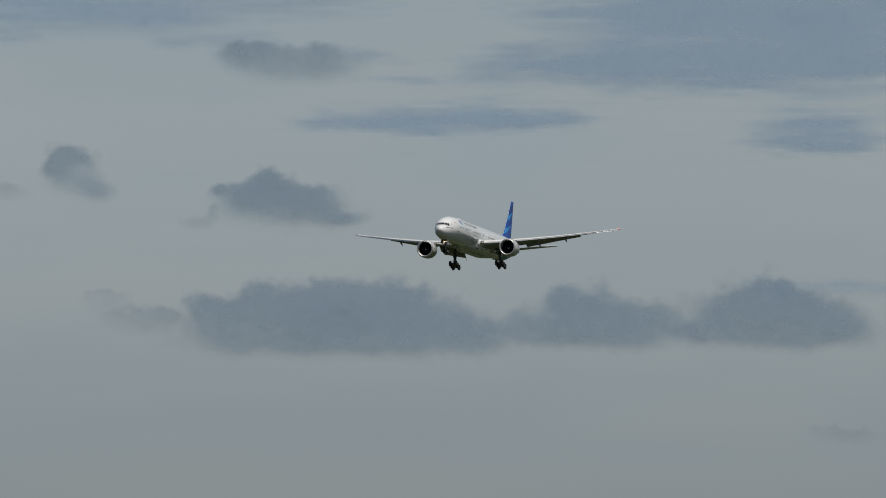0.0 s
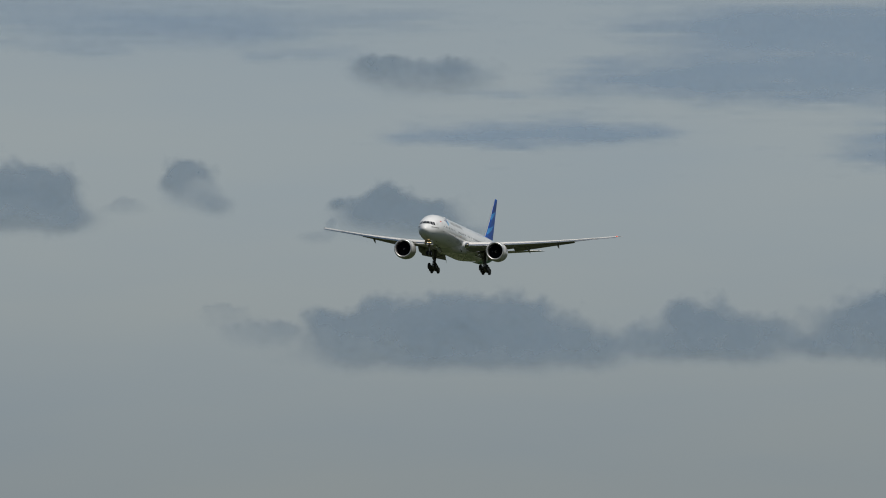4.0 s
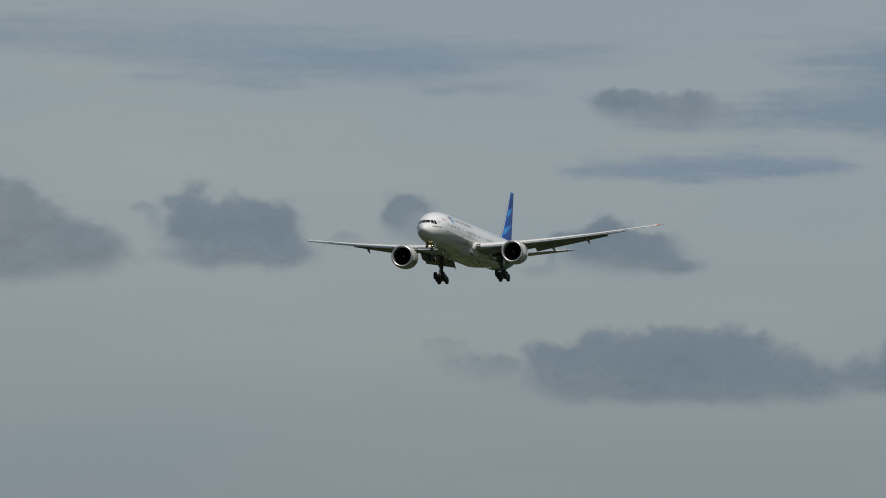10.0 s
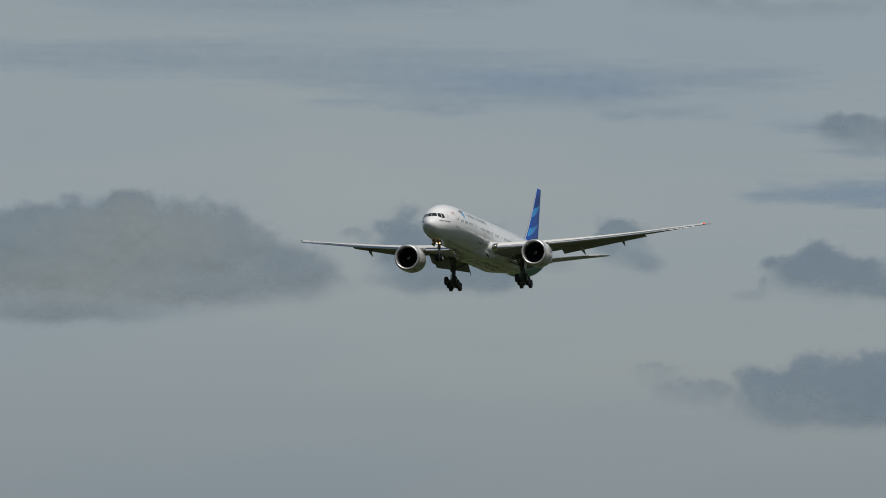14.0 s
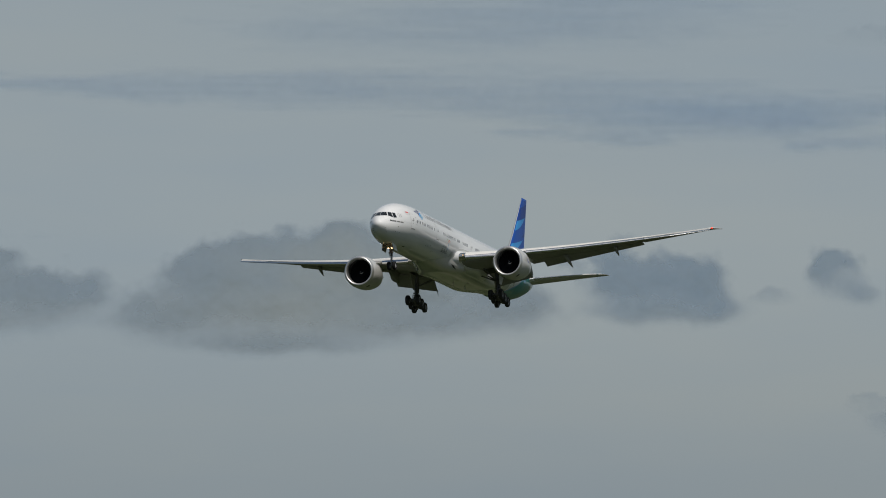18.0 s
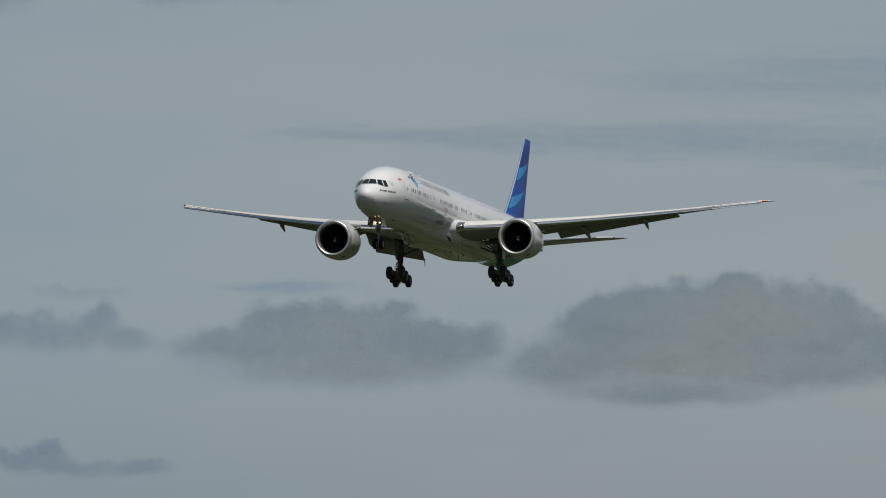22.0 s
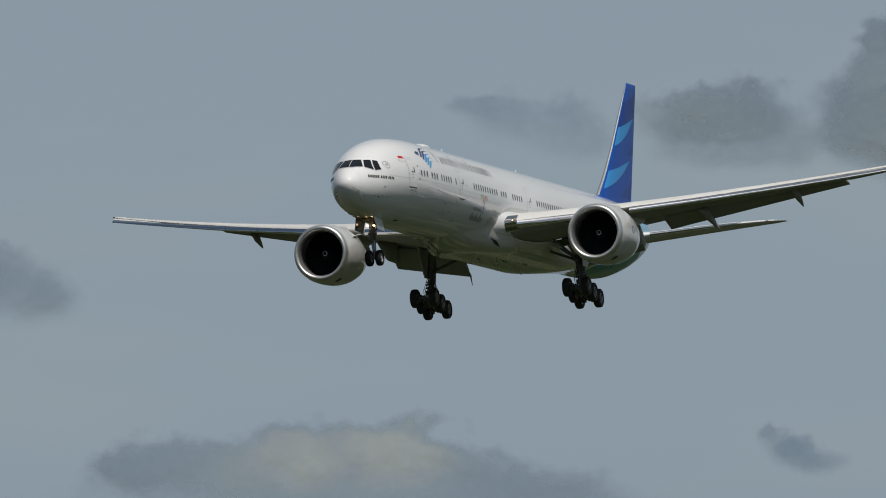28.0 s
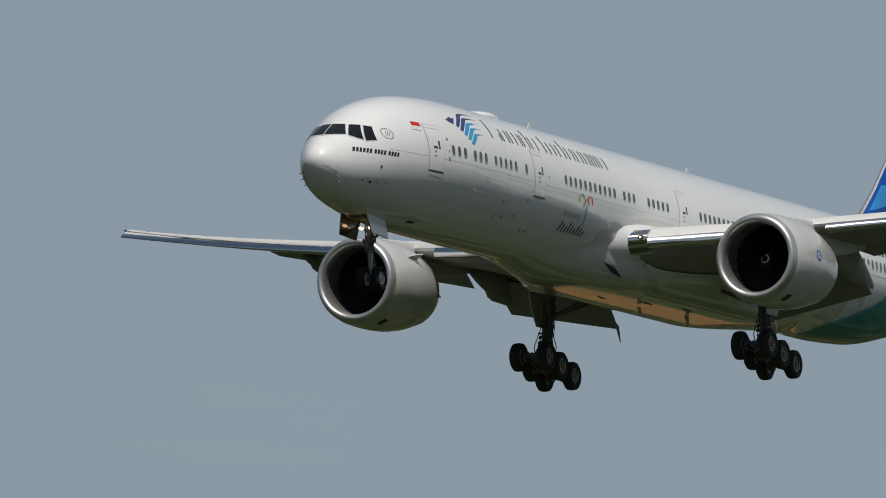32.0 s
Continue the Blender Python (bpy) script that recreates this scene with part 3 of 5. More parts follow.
def make_markings():
    """Painted emblems and plain bars in place of lettering, on both sides."""
    for side in (1, -1):
        # swept wing emblem: a head and five hooked stripes that step down aft, navy to cyan
        for k, m in enumerate((NAVY, NAVY, BLUE_LIGHT, CYAN, CYAN)):
            foot, top = (8.22 + 0.215 * k, 57.5 + 3.75 * k), (9.18 + 0.10 * k, 42.5 + 5.4 * k)
            tail = (11.1 - 0.125 * k, 39.8 + 5.6 * k)
            b = Build()
            n, q = 16, []
            for i in range(n + 1):
                u = i / n
                if u < 0.6:
                    v = u / 0.6
                    a, th = foot[0] + (top[0] - foot[0]) * v, foot[1] + (top[1] - foot[1]) * v
                    q.append(((a, th), (a + 0.23 + 0.07 * v, th + 1.2 + 0.4 * v)))
                else:
                    v = (u - 0.6) / 0.4
                    a, th = top[0] + (tail[0] - top[0]) * v, top[1] + (tail[1] - top[1]) * v - 1.1 * math.sin(math.pi * v ** 0.6)
                    e = (1 - v) ** 1.7
                    q.append(((a, th), (a + 0.30 * e, th + 0.22 + 1.38 * e)))
            for (p0, p1), (p2, p3) in zip(q, q[1:]):
                b.add(*decal([p0, p1, p3, p2], 0.012, 2, 2, side))
            part("emblem_stripe", b.mesh("emblem_stripe", [m]), fuselage)
        b = Build()
        b.add(*decal([(7.55, 51.5), (8.5, 48.6), (8.08, 56.0), (7.80, 54.5)], 0.012, 4, 4, side))
        b.add(*decal([(7.80, 49.4), (8.15, 48.2), (8.2, 50), (7.9, 51)], 0.0125, 2, 2, side))
        part("emblem_head", b.mesh("emblem_head", [NAVY]), fuselage)
        # the airline's name becomes a row of slim dark bars
        low, mid, high = 1.47, 2.05, 2.33
        for x, wd, left, right in ([(11.68, 1.15, high, 1.80), (12.95, 0.72, mid, mid), (13.86, 0.36, mid, 0), (14.40, 0.66, mid, mid), (15.20, 0.70, mid, high),
                                                  (16.08, 0.74, mid, mid), (17.55, 0, 2.25, 0), (18.08, 0.68, mid, mid), (19.10, 0.76, mid, high), (20.14, 0.72, mid, mid),
                                                  (21.08, 0.66, mid, mid), (21.96, 0.60, mid, mid), (22.74, 0.44, mid, mid), (23.36, 0, mid, 0), (23.68, 0.74, mid, mid)]):
            for x0, top in ((x, left), (x + wd - 0.13, right)):
                if top:
                    b = Build()
                    b.add(*on_side(x0, low, x0 + 0.11, top, side, 0.012, 1, 6, 0.04))
                    part("name_bar", b.mesh("name_bar", [LETTER]), fuselage)
        # small type marking on the nose
        x = 0.66
        for k in range(14):
            if k in (6, 10):
                x += 0.08
            b = Build()
            b.add(*on_side(x, -0.37, x + 0.115, -0.205, side, 0.012, 1, 2, 0.07))
            part("type_bar", b.mesh("type_bar", [BLACK]), fuselage)
            x += 0.166
        # flag
        b = Build()
        b.add(*on_side(4.42, 1.20, 4.98, 1.38, side, 0.012, 2, 2), 0)
        part("flag_red_half", b.mesh("flag_red_half", [RED]), fuselage)
        b = Build()
        b.add(*on_side(4.38, 1.01, 4.94, 1.195, side, 0.012, 2, 2), 0)
        part("flag_white_half", b.mesh("flag_white_half", [SPIRAL]), fuselage)
        # round alliance mark behind the cockpit
        b = Build()
        for k in range(20):
            t0, t1 = k * math.tau / 20, (k + 0.62) * math.tau / 20
            pts = [(2.72 + r * 1.3 * math.cos(t), 0.62 + r * math.sin(t)) for r, t in ((0.21, t0), (0.25, t0), (0.25, t1), (0.21, t1))]
            b.add(*decal([(p[0], crown_angle(p[0], p[1])) for p in pts], 0.012, 1, 1, side))
        for k in range(3):
            b.add(*on_side(2.60 + 0.09 * k, 0.53, 2.635 + 0.09 * k, 0.70, side, 0.012, 1, 3, 0.06))
        part("round_mark", b.mesh("round_mark", [LINE]), fuselage)
        # festive mark low on the side: a curled stroke over two rows of bars
        for m, pts in ((ORANGE, [(20.85, -0.62), (21.0, -0.3), (21.25, -0.22), (21.4, -0.45)]), (RED, [(21.2, -0.28), (21.45, -0.08), (21.7, -0.16), (21.78, -0.42)]),
                       (GREEN, [(20.3, -0.42), (20.4, -0.14), (20.65, -0.05), (20.9, -0.25)]), (CYAN, [(21.2, -0.5), (21.25, -0.8), (21.3, -1.1), (21.25, -1.4)])):
            b = Build()
            for (a0, z0), (a1, z1) in zip(pts, pts[1:]):
                b.add(*decal([(a0, crown_angle(a0, z0)), (a0 + 0.12, crown_angle(a0, z0)), (a1 + 0.12, crown_angle(a1, z1)), (a1, crown_angle(a1, z1))], 0.014, 1, 2, side))
            part("festive_stroke", b.mesh("festive_stroke", [m]), fuselage)
        for k in range(9):
            b = Build()
            b.add(*on_side(19.15 + 0.31 * k, -1.86, 19.15 + 0.31 * k + 0.12, -1.40 - 0.10 * (k % 3), side, 0.014, 1, 3, 0.06))
            part("slogan_bar", b.mesh("slogan_bar", [LETTER]), fuselage)
        for k in range(8):
            b = Build()
            b.add(*on_side(19.05 + 0.24 * k, -1.24, 19.05 + 0.24 * k + 0.09, -0.98 - 0.06 * (k % 2), side, 0.014, 1, 3, 0.04))
            part("slogan_bar", b.mesh("slogan_bar", [LINE]), fuselage)
        # registration near the tail
        for k in range(5):
            b = Build()
            b.add(*on_side(55.4 + 0.5 * k, 0.95, 55.4 + 0.5 * k + 0.28, 1.42, side, 0.012, 1, 3))
            part("registration_bar", b.mesh("registration_bar", [LETTER]), fuselage)
        # service panels, drains and ports low on the nose and side
        for a, z, w, h, m in ((2.10, -0.97, 0.10, 0.10, BLACK), (1.70, -1.66, 0.13, 0.09, BLACK), (2.15, -1.64, 0.10, 0.05, LINE), (1.28, -1.60, 0.10, 0.05, BLACK), (1.50, -1.50, 0.14, 0.04, LINE), (2.05, -1.52, 0.14, 0.04, LINE), (2.65, -1.60, 0.12, 0.05, LINE),
                              (12.55, -1.36, 0.14, 0.15, LINE), (12.35, -2.02, 0.14, 0.15, LINE), (13.15, -1.98, 0.14, 0.15, LINE), (14.2, -1.80, 0.14, 0.15, LINE), (13.0, -1.28, 0.08, 0.08, LINE),
                              (15.7, -2.28, 0.15, 0.13, LINE), (16.2, -2.26, 0.15, 0.13, LINE), (6.2, -2.84, 0.55, 0.07, BLACK), (6.75, 0.25, 0.09, 0.09, LINE), (6.70, 0.78, 0.13, 0.12, LINE), (6.72, -0.12, 0.14, 0.14, LINE), (6.95, 0.55, 0.07, 0.05, LINE), (14.95, -1.05, 0.14, 0.12, LINE), (10.4, -0.55, 0.10, 0.08, LINE), (17.0, 0.25, 0.09, 0.09, LINE)):
            b = Build()
            b.add(*on_side(a, z, a + w, z + h, side, 0.012, 1, 1))
            part("service_port", b.mesh("service_port", [m]), fuselage)
        # cargo door outlines
        if side == 1:
            for a0, a1, z0, z1 in ((53.0, 54.9, -1.9, -0.5),):
                b = Build()
                for q in ((a0, z0, a1, z0 + 0.025), (a0, z1, a1, z1 + 0.025), (a0, z0, a0 + 0.025, z1), (a1, z0, a1 + 0.025, z1)):
                    b.add(*on_side(*q, side, 0.008, 6, 6))
                part("cargo_door_seam", b.mesh("cargo_door_seam", [LINE]), fuselage)
        # teal wave over the rear fuselage
        edge = pchip([49.5, 50.5, 54.5, 56.4, 57.7, 58.6, 60, 62.5, 73.1], [180, 168, 126, 112, 96, 70, 38, 6, 1])
        edge2 = pchip([49.5, 50.5, 55, 58, 60, 64, 68, 73.1], [180.5, 169, 127, 102, 94, 90, 84, 70])
        for name, lo, hi, m in (("teal_wave", edge2, lambda a: 180.0, TEAL), ("pale_teal_wave", edge, edge2, TEAL_LIGHT)):
            b = Build()
            rows = [49.5 + 0.5 * k for k in range(43)] + [70.9, 71.2, 71.38]
            verts, nv = [], 14
            for a in rows:
                t0, t1 = min(lo(a), 180), min(hi(a), 180)
                verts += [skin(a, side * (t0 + (t1 - t0) * j / nv), 0.014) for j in range(nv + 1)]
            b.add(verts, [(i * (nv + 1) + j, i * (nv + 1) + j + 1, (i + 1) * (nv + 1) + j + 1, (i + 1) * (nv + 1) + j) for i in range(len(rows) - 1) for j in range(nv)])
            part(name, b.mesh(name, [m]), fuselage, "teal swoosh painted on the rear fuselage")
    for side in (1, -1):
        for a, th in ((-0.05, 118), (0.12, 128), (0.3, 138)):
            b = Build()
            p = skin(a, side * th)
            q = skin(a, side * th, 0.16)
            b.tube(p, q, 0.02, 0.018, 6)
            b.tube(q, q + Vector((0, -0.16, 0)), 0.016, 0.010, 6)
            part("air_data_probe", b.mesh("air_data_probe", [STEEL]), fuselage)
    # satcom dome and blade aerials on the crown
    b = Build()
    b.loft([[pt(14.9 + 3.2 * u, 0.72 * math.sin(math.pi * u) ** 0.5 * math.cos(k * math.tau / 16), 2.93 + 0.42 * math.sin(math.pi * u) ** 0.45 * (0.4 + 0.6 * math.sin(k * math.tau / 16))) for k in range(16)] for u in [0.01, 0.06, 0.15, 0.3, 0.5, 0.7, 0.85, 0.94, 0.99]])
    part("satellite_dome", b.mesh("satellite_dome", [WHITE], 50), fuselage, "low white antenna dome")
    for a, z, s in ((21.6, 3.05, 1), (39.5, 3.05, 1), (34.0, -3.68, -1), (39.5, -3.6, -1)):
        b = Build()
        b.plate([pt(a, 0, z), pt(a + 0.40, 0, z), pt(a + 0.50, 0, z + s * 0.42), pt(a + 0.32, 0, z + s * 0.42)], 0.05)
        part("blade_aerial", b.mesh("blade_aerial", [FRAME]), fuselage)
    b = Build()
    b.turn([(-0.16, 0.01), (-0.1, 0.08), (0.0, 0.11), (0.1, 0.08), (0.16, 0.01)], pt(7.9, 0, 2.90), "y", 12, 0, (True, True))
    part("beacon", b.mesh("beacon", [FRAME]), fuselage, "small pale beacon on the crown")


make_markings()


# ---- wings ----
def foil(n, tc, camber=0.009):
    """An aerofoil outline from the trailing edge over the top to the nose and back below: (chord, height)."""
    pts = []
    for k in range(2 * n):
        c = 0.5 * (1 + math.cos(math.pi * (k / n))) if k <= n else 0.5 * (1 + math.cos(math.pi * (2 - k / n)))
        t = 5 * tc * (0.2969 * math.sqrt(c) - 0.126 * c - 0.3516 * c * c + 0.2843 * c ** 3 - 0.1025 * c ** 4)
        pts.append((c, camber * 4 * c * (1 - c) + (t if k < n else -t)))
    return pts


w_le = pchip([0, 3.6, 9.9, 20, 29.0, 31.5, 32.0, 32.3, 32.65, 32.95], [24.1, 26.35, 30.6, 37.25, 43.27, 44.94, 45.3, 46.1, 47.1, 48.2])
w_te = pchip([0, 3.6, 10.0, 16, 23, 29.3, 31.8, 32.95], [39.8, 40.0, 40.4, 42.1, 44.35, 46.4, 47.35, 48.5])


def w_z(p):
    return -1.62 + 0.112 * (p - 3) + 0.00145 * max(p - 3, 0) ** 2


def w_tc(p):
    return 0.118 - 0.0013 * p


def w_twist(p):
    return radians(0.6 - 0.09 * p)


def w_deep(p, h):
    """The underside bellies out towards the wing's root."""
    u = min(max((9.0 - p) / 5.5, 0), 1)
    return h * (1 + 0.62 * u * u * (3 - 2 * u)) if h < 0 else h


def wing_point(p, c, h, side):
    """A place at a share c of the chord and a share h of its length above it."""
    le, ch, t = w_le(p), w_te(p) - w_le(p), w_twist(p)
    x, z = (c - 0.25) * ch, h * ch
    return pt(le + 0.25 * ch + x * math.cos(t) + z * math.sin(t), side * p, w_z(p) - x * math.sin(t) + z * math.cos(t))


def make_wing(side):
    cut = lambda p: 0.74 if p < 23.4 else 1.0
    b = Build()
    rows = [2.0, 3.0, 3.6, 5, 7, 9, 11, 13.5, 16, 18.5, 21, 23.38, 23.42, 24.9, 26.5, 28.2, 29.3, 30.4, 31.5, 31.8, 32.0, 32.3, 32.6, 32.9]
    rings = []
    for p in rows:
        ring = []
        for c, h in foil(18, w_tc(p)):
            k = cut(p)
            h = w_deep(p, h)
            if c > k:
                h = math.copysign(max(abs(h), 0.012), h)
                c = k
            ring.append(wing_point(p, c, h, side))
        rings.append(ring)
    b.loft(rings)
    ring_n = len(rings[0])
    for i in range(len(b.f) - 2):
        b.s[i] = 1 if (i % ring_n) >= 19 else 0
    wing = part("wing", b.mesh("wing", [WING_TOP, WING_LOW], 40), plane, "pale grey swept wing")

    # white fillet that eases the fuselage's side into the wing's underside
    b = Build()
    rows_ = []
    reach = pchip([27.4, 28.4, 30.0, 34.0, 37.5, 39.0], [0.02, 0.10, 0.35, 0.65, 0.5, 0.2])
    for k in range(28):
        a = 27.6 + 11.2 * k / 27
        p = 3.30 + reach(a)
        c = min(max((a - w_le(p)) / (w_te(p) - w_le(p)), 0.004), 0.97)
        t = 5 * w_tc(p) * (0.2969 * math.sqrt(c) - 0.126 * c - 0.3516 * c * c + 0.2843 * c ** 3 - 0.1025 * c ** 4)
        outer = wing_point(p, c, w_deep(p, 0.036 * c * (1 - c) - t) - 0.003, side)
        outer.y = a - 30.0
        inner = fairing(a, side * (125 + 14 * min(1, (a - 26.2) / 4)), 0.004)
        knee = Vector((inner.x * 0.1 + outer.x * 0.9, a - 30.0, outer.z * 0.45 + inner.z * 0.55))
        rows_.append([inner * (1 - u) ** 2 + knee * 2 * u * (1 - u) + outer * u * u for u in [j / 8 for j in range(9)]])
    b.loft(rows_, 0, (False, False), False)
    part("wing_root_fillet", b.mesh("wing_root_fillet", [WHITE], 60), wing, "smooth white fillet under the wing's root")

    # seams of the wing's upper panels
    def top_at(p, c):
        t = 5 * w_tc(p) * (0.2969 * math.sqrt(c) - 0.126 * c - 0.3516 * c * c + 0.2843 * c ** 3 - 0.1025 * c ** 4)
        return wing_point(p, c, 0.036 * c * (1 - c) + t + 0.006 / (w_te(p) - w_le(p)), side)
    b = Build()
    spans_ = [11.0 + 0.8 * k for k in range(26)]
    for c in (0.14, 0.30):
        verts = [top_at(p, c + dc / (w_te(p) - w_le(p))) for p in spans_ for dc in (0.0, 0.05)]
        b.add(verts, [(2 * k, 2 * k + 1, 2 * k + 3, 2 * k + 2) for k in range(len(spans_) - 1)])
    for k in range(9):
        p = 11.6 + 2.35 * k
        b.add([top_at(p + dp, c) for c in (0.05, 0.14, 0.22, 0.30) for dp in (0.0, 0.05)], [(2 * i, 2 * i + 1, 2 * i + 3, 2 * i + 2) for i in range(3)])
    part("wing_seams", b.mesh("wing_seams", [LINE]), wing)

    # slats: bright curved shells slid forward and down
    spans = [(3.85, 8.2)] + [(10.75, 15.12)] + [(12.1 + 3.05 * k, 15.12 + 3.05 * k) for k in range(1, 5)] + [(27.35, 32.02)]
    for p0, p1 in spans:
        b = Build()
        rings = []
        for i in range(5):
            p = p0 + (p1 - p0) * i / 4
            tc = w_tc(p)
            ch = w_te(p) - w_le(p)
            up_to, low_to = min(0.88 / ch, 0.40), min(0.30 / ch, 0.14)
            prof = [q for q in foil(70, tc) if q[0] < up_to]
            mid = [0.009 * 4 * q[0] * (1 - q[0]) for q in prof]
            outer = [q for q, m in zip(prof, mid) if q[1] >= m] + [q for q, m in zip(prof, mid) if q[1] < m and q[0] < low_to]
            n_keep = 14
            outer = [outer[round(k * (len(outer) - 1) / (n_keep - 1))] for k in range(n_keep)]
            inner = [(0.10 / ch + c * 0.90, h * 0.70 + 0.02 / ch) for c, h in outer[::-1]]
            ring = []
            for c, h in outer + inner[1:-1]:
                an = radians(19)
                x, z = c - up_to, h
                x, z = x * math.cos(an) - z * math.sin(an), x * math.sin(an) + z * math.cos(an)
                ring.append(wing_point(p, up_to + x - (0.42 + 0.06 * max(p - 27.3, 0)) / ch + 0.02, z - (0.02 + 0.010 * max(p - 27.3, 0)) / ch, side))
            rings.append(ring)
        b.loft(rings)
        for i in range(4):
            for j in range(3):
                b.s[i * len(rings[0]) + j] = 1
        part("slat", b.mesh("slat", [POLISHED, WING_TOP], 40), wing, "polished bare-metal leading-edge slat, extended")

    # white collar: the wing's nose flares out forward, up and down into the fuselage
    ahead = pchip([2.35, 2.65, 2.85, 3.05, 3.2, 3.3], [1.35, 0.85, 0.54, 0.25, 0.07, -0.02])
    above = pchip([2.35, 2.65, 2.85, 3.05, 3.2, 3.3], [0.60, 0.46, 0.35, 0.21, 0.09, -0.02])
    below = pchip([2.35, 2.65, 2.85, 3.05, 3.2, 3.3], [0.30, 0.20, 0.14, 0.07, 0.01, -0.03])
    b = Build()
    rings = []
    for i in range(23):
        p = 2.35 + 0.95 * i / 22
        ch = w_te(p) - w_le(p)
        ring = []
        for c, h in [q for q in foil(44, w_tc(p)) if q[0] < 0.40]:
            fade = (1 - c / 0.41) ** 0.8
            swell = (above(p) if h > 0.036 * c * (1 - c) else -below(p)) * math.sqrt(min(c / 0.035, 1) * (2 - min(c / 0.035, 1))) * fade
            ring.append(wing_point(p, c - ahead(p) * fade ** (3 if swell > 0 else 12) / ch, w_deep(p, h) + swell / ch, side))
        rings.append(ring)
    b.loft(rings, 0, (False, False), False)
    part("wing_root_collar", b.mesh("wing_root_collar", [WHITE], 70), wing, "smooth white collar flared round the wing's root")

    # fixed bright nose between fuselage and first slat, with the landing lamp
    b = Build()
    rings = []
    for i in range(9):
        p = 2.95 + 0.91 * i / 8
        ring = [wing_point(p, -0.012 + c * 1.02, w_deep(p, h) * 1.06, side) for c, h in foil(24, w_tc(p)) if c < (0.06 if h > 0 else 0.055)]
        rings.append(ring)
    b.loft(rings)
    part("root_nose_panel", b.mesh("root_nose_panel", [COVER], 40), wing, "bright metal nose panel round the landing lamp")
    b = Build()
    c = wing_point(3.64, -0.016, 0.004, side)
    b.turn([(-0.06, 0.01), (-0.055, 0.035), (0.0, 0.047), (0.05, 0.047)], c, "y", 14, 0, (True, True))
    b.turn([(-0.03, 0.06), (-0.035, 0.10), (0.02, 0.12), (0.10, 0.12)], c, "y", 16, 1)
    part("landing_lamp", b.mesh("landing_lamp", [ROOT_LAMP, HOUSING]), wing, "lit landing lamp")

    # flaps
    def flap(name, p0, p1, c0, drop, turns, size, m, n=5, metres=0):
        b = Build()
        rings = []
        for i in range(n):
            p = p0 + (p1 - p0) * i / (n - 1)
            ring = []
            if metres:              # runs square to the fuselage
                c0 = (38.60 - 0.08 * (p - 4) - w_le(p)) / (w_te(p) - w_le(p))
                drop = 0.67 / (w_te(p) - w_le(p))
                size = (metres - 0.06 * (p - 4)) / (w_te(p) - w_le(p))
            for c, h in foil(12, 0.15, 0.03):
                an = radians(turns[0] + (turns[1] - turns[0]) * i / (n - 1))
                x, z = c * size, h * size
                x, z = x * math.cos(an) + z * math.sin(an), -x * math.sin(an) + z * math.cos(an)
                ring.append(wing_point(p, c0 + x, z - drop, side))
            rings.append(ring)
        b.loft(rings)
        part(name, b.mesh(name, [m], 40), wing, "grey trailing-edge flap, lowered for landing")
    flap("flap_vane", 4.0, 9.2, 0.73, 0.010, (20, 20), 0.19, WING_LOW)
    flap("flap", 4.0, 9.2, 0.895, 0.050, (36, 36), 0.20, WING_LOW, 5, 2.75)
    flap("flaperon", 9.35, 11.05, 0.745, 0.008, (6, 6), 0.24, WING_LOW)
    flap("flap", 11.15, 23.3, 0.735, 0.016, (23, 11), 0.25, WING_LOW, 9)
    k = wing_point(4.0, 1.056, -0.168, side)
    q = [k + Vector((0, -1.1, 0.62)), k + Vector((0, 0.1, 0.12)), k + Vector((0, 0.32, -0.62)), k + Vector((0, -0.12, 0.0))]
    b = Build()
    b.plate(q, 0.05)
    part("flap_end_plate", b.mesh("flap_end_plate", [WING_LOW]), wing, "small pointed plate at the flap's inner end")
    b = Build()
    for p in (23.9, 26.2, 28.6):
        b.plate([wing_point(p, 0.80, 0.03, side), wing_point(p, 0.99, 0.008, side), wing_point(p + 0.02, 0.99, 0.008, side), wing_point(p + 0.02, 0.80, 0.03, side)], 0.02)
    part("aileron_seam", b.mesh("aileron_seam", [LINE]), wing)

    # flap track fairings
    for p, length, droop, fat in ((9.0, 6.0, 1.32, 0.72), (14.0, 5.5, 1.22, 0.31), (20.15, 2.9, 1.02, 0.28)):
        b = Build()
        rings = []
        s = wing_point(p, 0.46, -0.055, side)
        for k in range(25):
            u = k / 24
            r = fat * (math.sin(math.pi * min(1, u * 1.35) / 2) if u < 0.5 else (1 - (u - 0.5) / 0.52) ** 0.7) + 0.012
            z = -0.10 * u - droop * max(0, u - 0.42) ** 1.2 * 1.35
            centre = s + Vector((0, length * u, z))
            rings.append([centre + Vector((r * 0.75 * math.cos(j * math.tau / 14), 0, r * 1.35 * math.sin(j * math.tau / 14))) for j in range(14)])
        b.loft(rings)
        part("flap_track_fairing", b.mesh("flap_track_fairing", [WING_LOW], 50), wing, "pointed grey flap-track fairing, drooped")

    # wingtip lamp
    b = Build()
    c = wing_point(32.12, 0.03, 0.006, side)
    b.turn([(-0.24, 0.02), (-0.16, 0.08), (0.08, 0.10), (0.3, 0.04)], c, "y", 12, 0, (True, True), 0.6)
    part("navigation_lamp", b.mesh("navigation_lamp", [NAV_RED if side > 0 else NAV_GREEN]), wing, "red wingtip lamp" if side > 0 else "dark green wingtip lamp, unlit")


for s in (1, -1):
    make_wing(s)


